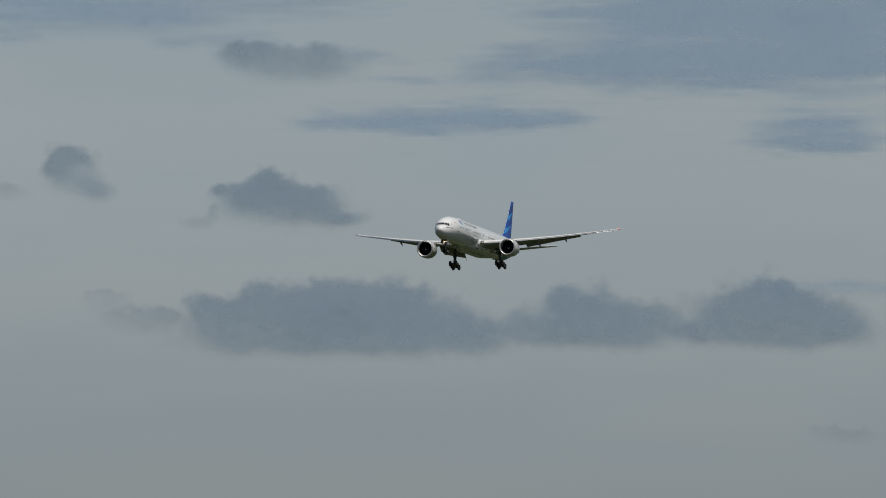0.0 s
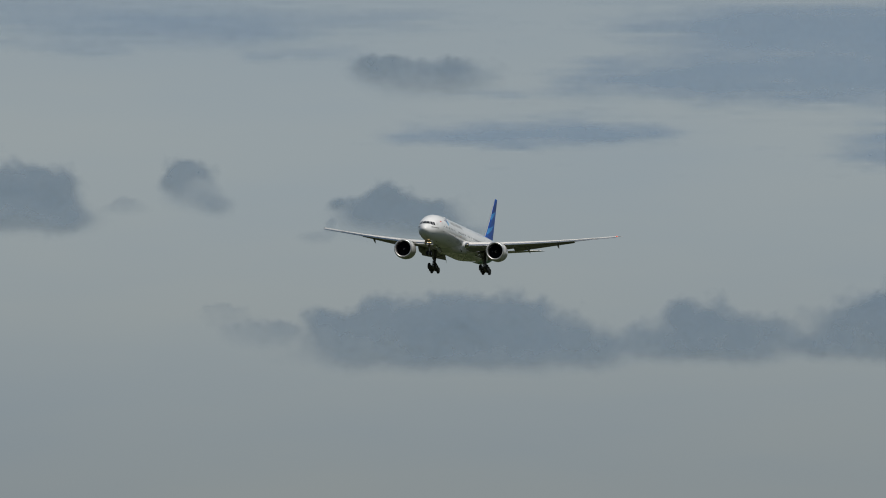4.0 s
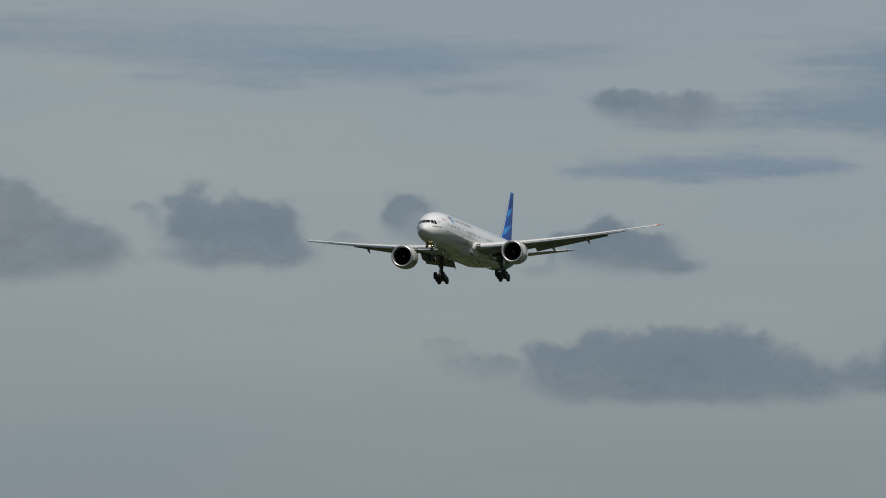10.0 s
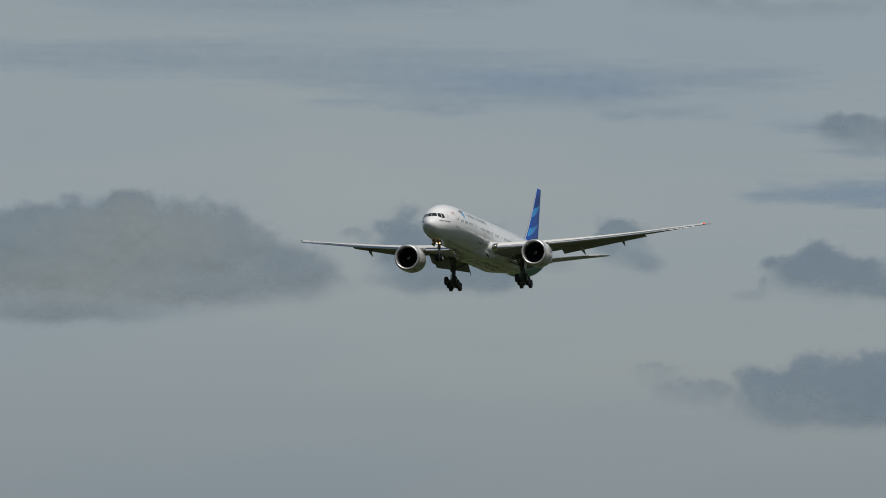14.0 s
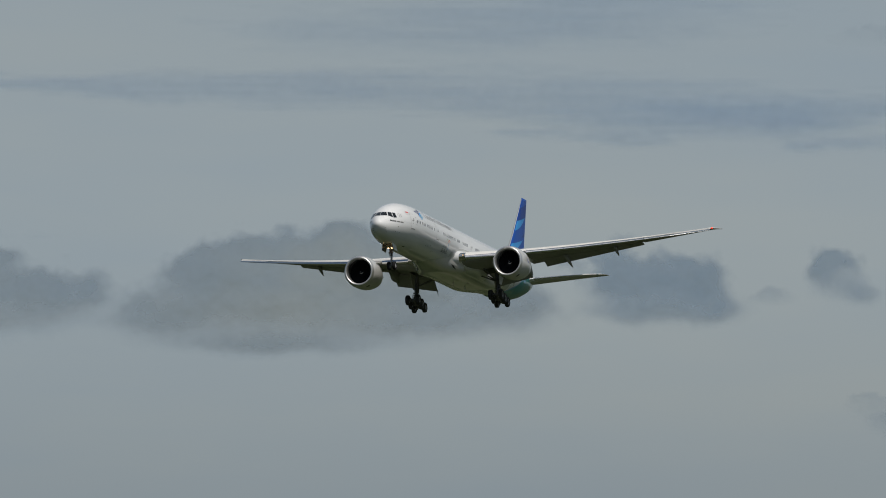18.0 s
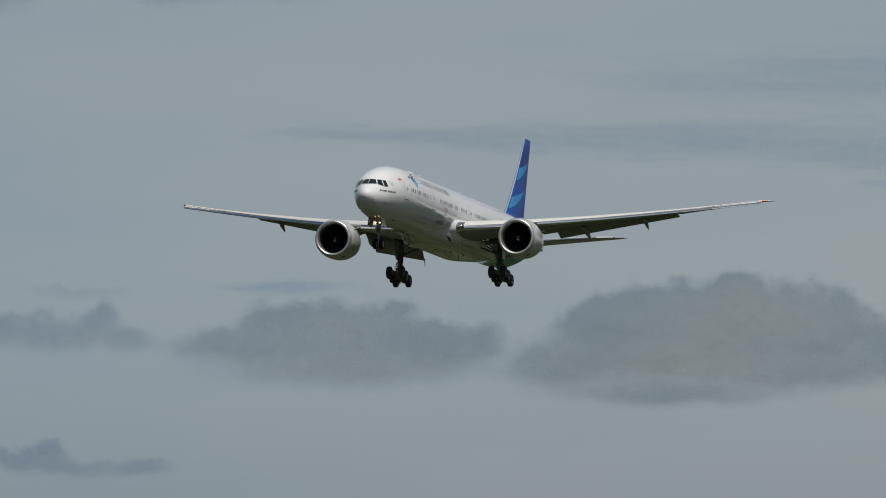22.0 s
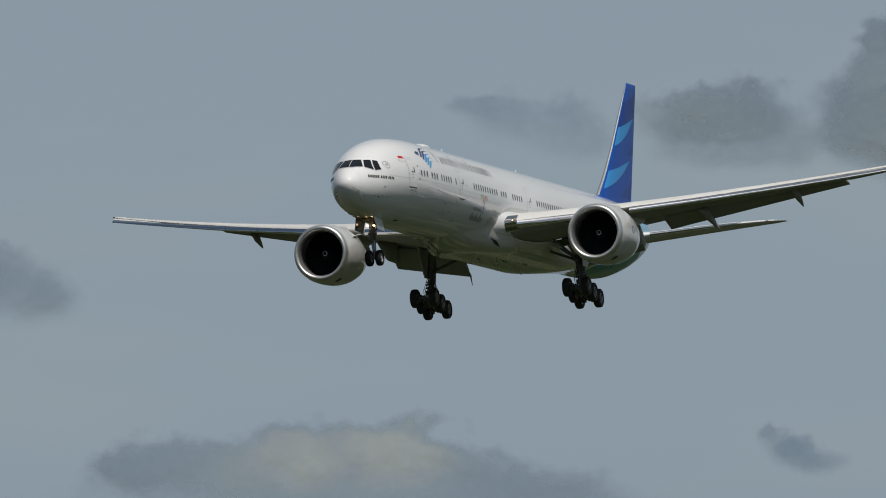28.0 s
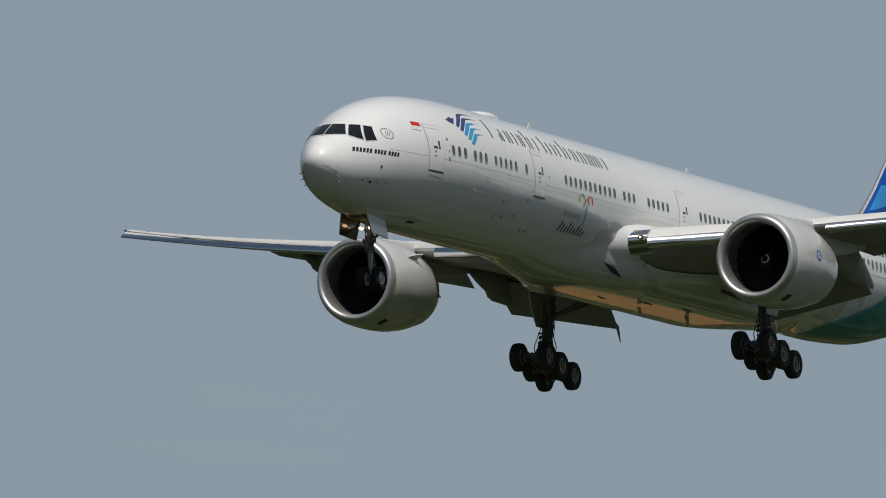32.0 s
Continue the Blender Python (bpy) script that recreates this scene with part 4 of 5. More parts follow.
# ---- engines ----
def make_engine(side):
    c = pt(24.46, side * 10.02, -2.90)      # middle of the inlet's lip
    outer = [(0.10, 1.90), (0.35, 2.00), (0.9, 2.08), (1.7, 2.12), (2.6, 2.12), (3.5, 2.07), (4.4, 1.95), (5.2, 1.78), (5.9, 1.61)]
    inner = [(5.9, 1.52), (5.2, 1.60), (4.2, 1.66), (3.0, 1.66)]
    b = Build()
    b.turn(outer + inner, c, n=56)
    eng = part("engine", b.mesh("engine", [NACELLE], 40), plane, "large light grey turbofan cowl under the wing")
    b = Build()
    b.turn([(0.34, 2.005), (0.10, 1.915), (0.03, 1.86), (0.0, 1.78), (0.02, 1.70), (0.10, 1.63), (0.28, 1.58), (0.60, 1.56)], c, n=72)
    part("inlet_lip", b.mesh("inlet_lip", [LIP], 60), eng, "bare metal inlet lip ring")
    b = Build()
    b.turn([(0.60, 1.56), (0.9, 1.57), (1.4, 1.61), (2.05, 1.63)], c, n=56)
    # black plate behind the fan gives the inlet's inner shade as colour
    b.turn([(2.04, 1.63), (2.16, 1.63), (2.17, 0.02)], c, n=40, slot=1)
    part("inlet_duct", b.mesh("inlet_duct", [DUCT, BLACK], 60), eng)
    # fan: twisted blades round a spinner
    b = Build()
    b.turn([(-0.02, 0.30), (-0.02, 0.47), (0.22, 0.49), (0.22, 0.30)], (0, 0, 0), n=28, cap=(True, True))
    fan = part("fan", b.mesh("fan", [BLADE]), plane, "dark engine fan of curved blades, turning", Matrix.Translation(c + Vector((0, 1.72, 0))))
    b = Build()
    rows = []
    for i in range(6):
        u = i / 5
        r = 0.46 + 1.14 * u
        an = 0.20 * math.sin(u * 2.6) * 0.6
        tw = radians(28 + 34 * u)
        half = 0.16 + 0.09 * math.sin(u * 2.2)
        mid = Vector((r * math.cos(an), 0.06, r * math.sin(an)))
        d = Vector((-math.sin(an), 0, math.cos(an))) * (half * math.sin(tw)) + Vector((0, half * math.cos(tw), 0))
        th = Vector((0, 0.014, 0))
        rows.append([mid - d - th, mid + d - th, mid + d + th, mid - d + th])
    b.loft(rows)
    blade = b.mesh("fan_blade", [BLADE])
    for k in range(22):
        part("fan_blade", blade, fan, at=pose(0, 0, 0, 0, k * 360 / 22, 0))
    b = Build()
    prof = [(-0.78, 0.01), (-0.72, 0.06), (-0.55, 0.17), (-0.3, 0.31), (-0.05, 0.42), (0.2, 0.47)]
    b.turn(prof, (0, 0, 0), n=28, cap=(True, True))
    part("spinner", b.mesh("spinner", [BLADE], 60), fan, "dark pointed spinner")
    sp = pchip([p[0] for p in prof], [p[1] for p in prof])
    b = Build()
    mk = []
    for i in range(25):
        u = i / 24
        y = -0.76 + 0.24 * u
        for dy in (0.0, 0.09 * (0.35 + 0.65 * u)):
            r = sp(y + dy) + 0.010
            mk.append((r * math.cos(math.tau * u), y + dy, r * math.sin(math.tau * u)))
    b.add(mk, [(2 * i, 2 * i + 1, 2 * i + 3, 2 * i + 2) for i in range(24)])
    part("spinner_spiral", b.mesh("spinner_spiral", [SPIRAL], 60), fan, "white spiral mark")
    # core nozzle and plug
    b = Build()
    b.turn([(5.2, 1.20), (5.9, 1.16), (6.8, 0.98), (7.6, 0.78), (7.6, 0.72), (6.6, 0.84)], c, n=36)
    part("core_nozzle", b.mesh("core_nozzle", [HOT], 50), eng, "heat-stained metal nozzle")
    b = Build()
    b.turn([(6.4, 0.62), (7.4, 0.52), (8.4, 0.20), (8.7, 0.03)], c, n=24, cap=(True, True))
    part("exhaust_plug", b.mesh("exhaust_plug", [HOT], 50), eng)
    # pylon
    b = Build()
    rings = []
    for a, z0, z1, half in ((26.8, -0.95, -0.76, 0.05), (27.8, -0.98, -0.68, 0.14), (29.2, -1.1, -0.58, 0.20), (31.0, -1.6, -0.52, 0.27), (33.0, -2.0, -0.7, 0.30), (35.0, -1.7, -0.8, 0.22), (37.5, -1.2, -0.9, 0.05)):
        rings.append([pt(a, side * 9.97 + half * math.copysign(abs(math.cos(k * math.tau / 16)) ** 0.5, math.cos(k * math.tau / 16)),
                         (z0 + z1) / 2 + (z1 - z0) / 2 * math.copysign(abs(math.sin(k * math.tau / 16)) ** 0.6, math.sin(k * math.tau / 16))) for k in range(16)])
    b.loft(rings)
    part("pylon", b.mesh("pylon", [WING_TOP], 50), eng, "grey engine pylon")
    # vortex strake on the inboard shoulder, maker's disc, cowl seams and vents
    b = Build()
    an = radians(56)
    q = lambda al, r: c + Vector((-side * r * math.sin(an), al, r * math.cos(an)))
    b.plate([q(1.9, 2.03), q(3.15, 2.03), q(3.1, 2.50), q(2.6, 2.38)], 0.05)
    part("nacelle_strake", b.mesh("nacelle_strake", [NACELLE]), eng, "small grey vortex strake")
    cowl = pchip([o[0] for o in outer], [o[1] for o in outer])

    def on_cowl(al0, al1, g0, g1, off, slot, nu=4, nv=4):
        verts = []
        for i in range(nu + 1):
            for j in range(nv + 1):
                al, g = al0 + (al1 - al0) * i / nu, radians(g0 + (g1 - g0) * j / nv)
                r = cowl(al) + off
                verts.append(c + Vector((side * r * math.cos(g), al, r * math.sin(g))))
        return verts, [(i * (nv + 1) + j, i * (nv + 1) + j + 1, (i + 1) * (nv + 1) + j + 1, (i + 1) * (nv + 1) + j) for i in range(nu) for j in range(nv)], slot
    b = Build()
    for k in range(18):
        t0, t1 = k * math.tau / 18, (k + 1) * math.tau / 18
        for r0, r1, sl in ((0.0, 0.06, 0), (0.06, 0.11, 1), (0.11, 0.15, 0), (0.15, 0.18, 1), (0.18, 0.25, 0)):
            verts = []
            for r, t in ((r0, t0), (r1, t0), (r1, t1), (r0, t1)):
                al, g = 2.55 + r * math.cos(t), r * math.sin(t) / 2.12 + radians(6)
                rr = cowl(al) + 0.012
                verts.append(c + Vector((side * rr * math.cos(g), al, rr * math.sin(g))))
            b.add(verts, [(0, 1, 2, 3)], sl)
    part("makers_disc", b.mesh("makers_disc", [BLUE, SPIRAL]), eng, "small blue roundel")
    b = Build()
    b.add(*on_cowl(1.66, 1.69, 0, 360, 0.006, 0, 1, 60))
    b.add(*on_cowl(3.9, 3.93, 0, 360, 0.006, 0, 1, 60))
    b.add(*on_cowl(1.7, 3.9, -90.5, -89.5, 0.006, 0, 8, 1))
    b.add(*on_cowl(0.95, 1.38, -66, -53, 0.008, 1, 3, 4))
    b.add(*on_cowl(0.95, 1.38, 238, 251, 0.008, 1, 3, 4))
    part("cowl_seams", b.mesh("cowl_seams", [SEAM, BLACK]), eng)
    return fan


spinning = [make_engine(s) for s in (1, -1)]


# ---- tail ----
fin_le = pchip([2.4, 3.4, 12.3], [58.9, 60.5, 69.4])
fin_te = pchip([2.4, 12.3], [68.8, 71.8])


def fin_point(z, c, h):
    le, ch = fin_le(z), fin_te(z) - fin_le(z)
    return pt(le + c * ch, h * ch, z)


def make_fin():
    b = Build()
    rings = []
    for z in (2.4, 3.0, 3.6, 4.6, 6, 8, 10, 11.3, 11.95, 12.23, 12.3):
        k = 1.0 if z < 12.1 else (0.75 if z < 12.26 else 0.3)
        rings.append([fin_point(z, c, h * k) for c, h in foil(16, 0.095, 0)])
    b.loft(rings)
    fin = part("tail_fin", b.mesh("tail_fin", [BLUE], 50), plane, "royal blue tail fin with sky-blue crescents")

    def half_t(c):
        return 5 * 0.095 * (0.2969 * math.sqrt(c) - 0.126 * c - 0.3516 * c * c + 0.2843 * c ** 3 - 0.1025 * c ** 4)

    def band(name, lower, upper, m, c0=0.035, c1=0.97, n=26):
        for side in (1, -1):
            b = Build()
            verts = []
            for i in range(n + 1):
                c = c0 + (c1 - c0) * i / n
                z0, z1 = lower(c), upper(c)
                z1 = max(z0 + 0.002, z1)
                for j in range(5):
                    z = z0 + (z1 - z0) * j / 4
                    v = fin_point(z, c, half_t(c))
                    verts.append(Vector((side * (abs(v.x) + 0.010), v.y, v.z)))
            b.add(verts, [(i * 5 + j, i * 5 + j + 1, (i + 1) * 5 + j + 1, (i + 1) * 5 + j) for i in range(n) for j in range(4)])
            part(name, b.mesh(name, [m]), fin)
    band("sky_blue_crescent", lambda c: 7.25 + 2.5 * (c / 0.86) ** 1.35, lambda c: 8.70 + 1.05 * c / 0.86, BLUE_LIGHT, c1=0.86)
    band("sky_blue_crescent", lambda c: 3.80 + 2.70 * (c / 0.80) ** 1.3, lambda c: 5.20 + 1.30 * c / 0.80, BLUE_LIGHT, c1=0.80)
    band("deep_blue_crescent", lambda c: 8.72 + 1.05 * c / 0.86, lambda c: min(10.7 + 1.1 * c, 12.05), BLUE_DEEP)
    band("deep_blue_crescent", lambda c: 6.75 + 0.8 * (c - 0.62), lambda c: 6.75 + 3.0 * (c - 0.62), BLUE_DEEP, c0=0.62)
    band("deep_blue_crescent", lambda c: 3.6, lambda c: 3.6 + 3.6 * (c - 0.55), BLUE_DEEP, c0=0.55)
    # bare leading edge, rudder seam
    b = Build()
    b.loft([[fin_point(z, c * 1.0 - 0.006, h * 1.05) for c, h in foil(30, 0.095, 0) if c < 0.022] for z in (3.3, 5, 7, 9, 11, 12.1)])
    part("fin_leading_edge", b.mesh("fin_leading_edge", [BRUSHED], 50), fin, "bare metal leading edge")
    b = Build()
    for side in (1, -1):
        b.add([fin_point(z, c, side * (half_t(0.68) + 0.0035)) for z in (3.4, 11.9) for c in (0.678, 0.684)], [(0, 1, 3, 2)])
    part("rudder_seam", b.mesh("rudder_seam", [BLUE_DEEP]), fin)
    # stabilisers
    for side in (1, -1):
        le, te = pchip([0.8, 10.6, 11.0], [62.0, 70.3, 71.3]), pchip([0.8, 11.0], [69.3, 72.8])
        b = Build()
        rings = []
        for p in (0.8, 1.6, 2.4, 4, 6, 8, 9.6, 10.3, 10.75, 11.0):
            ch = te(p) - le(p)
            k = 1 if p < 10.7 else 0.5
            rings.append([pt(le(p) + c * ch, side * p, 0.16 + 0.122 * p + h * ch * k + 0.035 * (c - 0.3) * ch) for c, h in foil(14, 0.095, -0.01)])
        b.loft(rings)
        st = part("stabiliser", b.mesh("stabiliser", [WING_TOP], 40), plane, "pale grey horizontal stabiliser")
        b = Build()
        b.loft([[pt(le(p) + (c * 1.0 - 0.006) * (te(p) - le(p)), side * p, 0.16 + 0.122 * p + h * 1.05 * (te(p) - le(p)) + 0.035 * (c - 0.3) * (te(p) - le(p))) for c, h in foil(30, 0.095, -0.01) if c < 0.04] for p in (2.2, 4, 6, 8, 10.2)])
        part("stabiliser_leading_edge", b.mesh("stabiliser_leading_edge", [POLISHED], 50), st, "bare metal leading edge")
        b = Build()
        rings = []
        for i in range(8):
            p = 1.7 + 1.2 * i / 7
            ch, swell = te(p) - le(p), 1 + 0.7 * (1 - i / 7) ** 1.5
            rings.append([pt(le(p) + c * ch - 0.10 - 0.35 * (1 - i / 7) ** 2, side * p, 0.16 + 0.122 * p + h * swell * ch + 0.035 * (c - 0.3) * ch) for c, h in foil(24, 0.10, -0.01) if c < 0.16])
        b.loft(rings)
        part("stabiliser_root_cap", b.mesh("stabiliser_root_cap", [WHITE], 50), st, "rounded white cap at the stabiliser's root")


make_fin()


# ---- landing gear ----
def wheel_meshes(radius, width, name, rubber, hub):
    prof = [(-width / 2 * 0.55, radius * 0.52), (-width / 2 * 0.95, radius * 0.66), (-width / 2, radius * 0.84), (-width / 2 * 0.78, radius * 0.96), (-width / 2 * 0.3, radius),
            (width / 2 * 0.3, radius), (width / 2 * 0.78, radius * 0.96), (width / 2, radius * 0.84), (width / 2 * 0.95, radius * 0.66), (width / 2 * 0.55, radius * 0.52)]
    b = Build()
    b.turn(prof, (0, 0, 0), "x", 28)
    tyre = b.mesh(name, [rubber], 50)
    b = Build()
    for e in (-1, 1):
        b.turn([(e * width * 0.30, 0.02), (e * width * 0.30, radius * 0.40), (e * width * 0.38, radius * 0.44)], (0, 0, 0), "x", 24)
        b.turn([(e * width * 0.38, radius * 0.44), (e * width * 0.42, radius * 0.49), (e * width * 0.34, radius * 0.55)], (0, 0, 0), "x", 24, slot=1)
        b.turn([(e * width * 0.30, radius * 0.22), (e * width * 0.40, radius * 0.17), (e * width * 0.40, 0.02)], (0, 0, 0), "x", 18)
        for k in range(8):
            c0, s0 = math.cos(k * math.tau / 8), math.sin(k * math.tau / 8)
            b.tube((e * width * 0.27, radius * 0.31 * c0, radius * 0.31 * s0), (e * width * 0.325, radius * 0.31 * c0, radius * 0.31 * s0), radius * 0.05, radius * 0.045, 6, 1)
    b.turn([(-width * 0.34, radius * 0.55), (width * 0.34, radius * 0.55)], (0, 0, 0), "x", 24)
    return tyre, b.mesh("wheel_rim", [hub, RIM_EDGE], 40)


main_tyre, main_rim = wheel_meshes(0.67, 0.50, "main_tyre", RUBBER, RIM)
nose_tyre, nose_rim = wheel_meshes(0.545, 0.40, "nose_tyre", NOSE_RUBBER, NOSE_RIM)


def make_main_gear(side):
    top = pt(36.2, side * 5.36, -1.9)
    hub = pt(36.08, side * 5.62, -6.00)
    b = Build()
    b.tube(top, top.lerp(hub, 0.74), 0.25, 0.23, 16)
    b.tube(top.lerp(hub, 0.72), hub, 0.15, 0.15, 14, 1)
    tilt = radians(13)
    ax = Vector((0, math.cos(tilt), -math.sin(tilt)))
    b.tube(hub - ax * 1.62, hub + ax * 1.62, 0.17, 0.15, 14)
    b.tube(hub - Vector((0.22, 0, 0)), hub + Vector((0.22, 0, 0)), 0.24, 0.24, 14)
    for k in (-1, 0, 1):
        b.tube(hub + ax * (1.47 * k) - Vector((0.75, 0, 0)), hub + ax * (1.47 * k) + Vector((0.75, 0, 0)), 0.10, 0.10, 12)
        for s in (-1, 1):
            b.tube(hub + ax * (1.47 * k) + Vector((0.24 * s, 0, 0)), hub + ax * (1.47 * k) + Vector((0.44 * s, 0, 0)), 0.27, 0.27, 14)
            if k < 1:
                b.tube(hub + ax * (1.47 * k) + Vector((0.2 * s, 0, -0.22)), hub + ax * (1.47 * (k + 1)) + Vector((0.2 * s, 0, -0.22)), 0.035, 0.035, 6)
    gear = part("main_landing_gear", b.mesh("main_landing_gear", [STEEL, PISTON], 40), plane, "six-wheel main landing gear, lowered")
    for k in (-1, 0, 1):
        for s in (-1, 1):
            at = Matrix.Translation(hub + ax * (1.47 * k) + Vector((0.70 * s, 0, 0)))
            part("tyre", main_tyre, gear, "black rubber tyre", at)
            part("wheel_rim", main_rim, gear, "dark wheel rim with a bright edge", at)
    b = Build()
    b.tube(top.lerp(hub, 0.45), pt(36.2, side * 2.6, -2.6), 0.10, 0.10, 10)
    b.tube(top.lerp(hub, 0.45), pt(33.4, side * 4.4, -2.3), 0.10, 0.09, 10)
    b.tube(top.lerp(hub, 0.45), pt(38.6, side * 3.4, -2.5), 0.08, 0.08, 10)
    part("side_brace", b.mesh("side_brace", [STEEL]), gear)
    b = Build()
    b.tube(top.lerp(hub, 0.62) + Vector((0, 0.22, 0)), top.lerp(hub, 0.78) + Vector((0, 0.55, 0)), 0.06, 0.05, 8)
    b.tube(top.lerp(hub, 0.78) + Vector((0, 0.55, 0)), top.lerp(hub, 0.97) + Vector((0, 0.2, 0)), 0.05, 0.06, 8)
    b.tube(hub - ax * 1.3 + Vector((0, 0, 0.1)), top.lerp(hub, 0.66) - Vector((0, 0.2, 0)), 0.05, 0.07, 8)
    for k in range(6):
        s0 = top.lerp(hub, 0.5 + 0.03 * k) + Vector((0.22 * (-1) ** k, -0.3 + 0.1 * k, 0))
        s1 = hub + Vector((0.34 * (-1) ** k, -0.7 + 0.28 * k, 0.3))
        mid = s0.lerp(s1, 0.55) + Vector((0.14 * (-1) ** k, -0.10, 0.05 * k - 0.1))
        b.tube(s0, mid, 0.024, 0.024, 5)
        b.tube(mid, s1, 0.024, 0.024, 5)
    for k, (u, r) in enumerate(((0.30, 0.30), (0.52, 0.29), (0.70, 0.28))):
        b.tube(top.lerp(hub, u), top.lerp(hub, u + 0.035), r, r, 14)
    b.tube(top.lerp(hub, 0.36) + Vector((0, -0.30, 0)), top.lerp(hub, 0.94) + Vector((0, -0.62, 0)), 0.055, 0.05, 8)
    b.tube(hub + ax * 1.2 + Vector((0, 0, 0.12)), top.lerp(hub, 0.62) + Vector((0, 0.25, 0)), 0.07, 0.06, 8)
    for k in range(5):
        s0 = top.lerp(hub, 0.10 + 0.05 * k) + Vector((0.27 * (-1) ** k, -0.12 + 0.07 * k, 0))
        b.tube(s0, top.lerp(hub, 0.66) + Vector((0.25 * (-1) ** k, -0.12 + 0.07 * k, 0)), 0.022, 0.022, 5)
        b.tube(top.lerp(hub, 0.60 + 0.05 * k) + Vector((0.2, -0.24, 0)), top.lerp(hub, 0.63 + 0.05 * k) + Vector((-0.34, -0.30 + 0.1 * (k % 2), 0)), 0.05, 0.04, 6)
    for u in (0.66, 0.72, 0.80):
        b.tube(top.lerp(hub, u) - Vector((0.34, 0.12, 0)), top.lerp(hub, u) + Vector((0.34, -0.12, 0.02)), 0.07, 0.06, 8)
    part("torque_link", b.mesh("torque_link", [STEEL]), gear, "torque links and brake hoses")
    b = Build()
    b.plate([pt(35.1, side * 6.15, -1.55), pt(37.3, side * 6.15, -1.5), pt(37.1, side * 5.95, -3.3), pt(36.7, side * 5.85, -4.15), pt(35.6, side * 5.85, -4.15), pt(35.2, side * 5.95, -3.3)], 0.06)
    part("strut_door", b.mesh("strut_door", [WING_TOP]), gear, "grey gear door fixed to the strut")
    # flat dark plate above the leg, for the shade inside the open well
    b = Build()
    b.plate([pt(34.6, side * 3.2, -2.46), pt(38.4, side * 3.2, -2.46), pt(38.2, side * 6.0, -2.02), pt(34.9, side * 6.0, -2.02)], 0.04)
    part("wheel_well", b.mesh("wheel_well", [CAVITY]), gear, "dark patch painted for the shade in the wheel well")


for s in (1, -1):
    make_main_gear(s)


def make_nose_gear():
    top, hub = pt(4.85, 0, -2.6), pt(5.02, 0, -5.46)
    b = Build()
    b.tube(top, top.lerp(hub, 0.55), 0.16, 0.14, 14)
    b.tube(top.lerp(hub, 0.53), hub, 0.095, 0.095, 12, 1)
    b.tube(hub - Vector((0.42, 0, 0)), hub + Vector((0.42, 0, 0)), 0.08, 0.08, 10)
    b.tube(top.lerp(hub, 0.42) + Vector((0.30, -0.12, 0)), top.lerp(hub, 0.42) + Vector((-0.30, -0.12, 0)), 0.10, 0.10, 10)
    b.tube(top.lerp(hub, 0.42), pt(6.8, 0, -2.9), 0.07, 0.07, 8)
    b.tube(top.lerp(hub, 0.55) + Vector((0, 0.14, 0)), top.lerp(hub, 0.76) + Vector((0, 0.42, 0)), 0.05, 0.04, 8)
    b.tube(top.lerp(hub, 0.76) + Vector((0, 0.42, 0)), top.lerp(hub, 0.96) + Vector((0, 0.1, 0)), 0.04, 0.05, 8)
    for s in (-1, 1):
        b.tube(top.lerp(hub, 0.23) + Vector((0.22 * s, -0.34, 0)), top.lerp(hub, 0.30) + Vector((0.05 * s, 0, 0)), 0.04, 0.04, 8)
        b.tube(top.lerp(hub, 0.48) + Vector((0.20 * s, -0.16, 0.10)), top.lerp(hub, 0.62) + Vector((0.15 * s, -0.10, 0)), 0.05, 0.035, 8)
        b.tube(top.lerp(hub, 0.05) + Vector((0.18 * s, -0.05, 0)), top.lerp(hub, 0.42) + Vector((0.19 * s, -0.10, 0)), 0.035, 0.035, 8)
        b.tube(top.lerp(hub, 0.42) + Vector((0.19 * s, -0.10, 0)), top.lerp(hub, 0.80) + Vector((0.12 * s, 0.02, 0)), 0.014, 0.014, 6)
        b.tube(top.lerp(hub, 0.50) + Vector((0.02 * s, -0.18, 0)), top.lerp(hub, 0.92) + Vector((0.10 * s, -0.10, 0)), 0.012, 0.012, 6)
    b.tube(top.lerp(hub, 0.36) + Vector((0, -0.18, 0.05)), top.lerp(hub, 0.46) + Vector((0, -0.18, 0)), 0.15, 0.13, 10)
    b.tube(top.lerp(hub, 0.53), top.lerp(hub, 0.57), 0.19, 0.19, 14)
    gear = part("nose_landing_gear", b.mesh("nose_landing_gear", [STEEL, PISTON], 40), plane, "two-wheel nose landing gear, lowered")
    for s in (-1, 1):
        at = Matrix.Translation(hub + Vector((0.36 * s, 0, 0)))
        part("tyre", nose_tyre, gear, "black rubber tyre", at)
        part("wheel_rim", nose_rim, gear, "pale grey wheel rim", at)
        b = Build()
        b.turn([(-0.06, 0.02), (-0.05, 0.055), (0.0, 0.065), (0.22, 0.06)], top.lerp(hub, 0.235) + Vector((0.23 * s, -0.52, 0)), "y", 14, 0, (True, True))
        part("taxi_lamp", b.mesh("taxi_lamp", [LAMP]), gear, "lit warm white lamp on the strut")
        b = Build()
        for nm, off_, m, lb in (("gear_door", 0.0, WHITE, "open white nose gear door"), ("door_lining", 0.045, DOOR_DARK, "dark glossy inner face of the gear door")):
            b = Build()
            b.plate([pt(3.2, (0.62 - off_) * s, -2.72), pt(5.1, (0.62 - off_) * s, -2.85), pt(5.05, (0.80 - off_) * s, -3.72), pt(3.40, (0.80 - off_) * s, -3.62)], 0.04)
            part(nm, b.mesh(nm, [m]), gear, lb)
    b = Build()
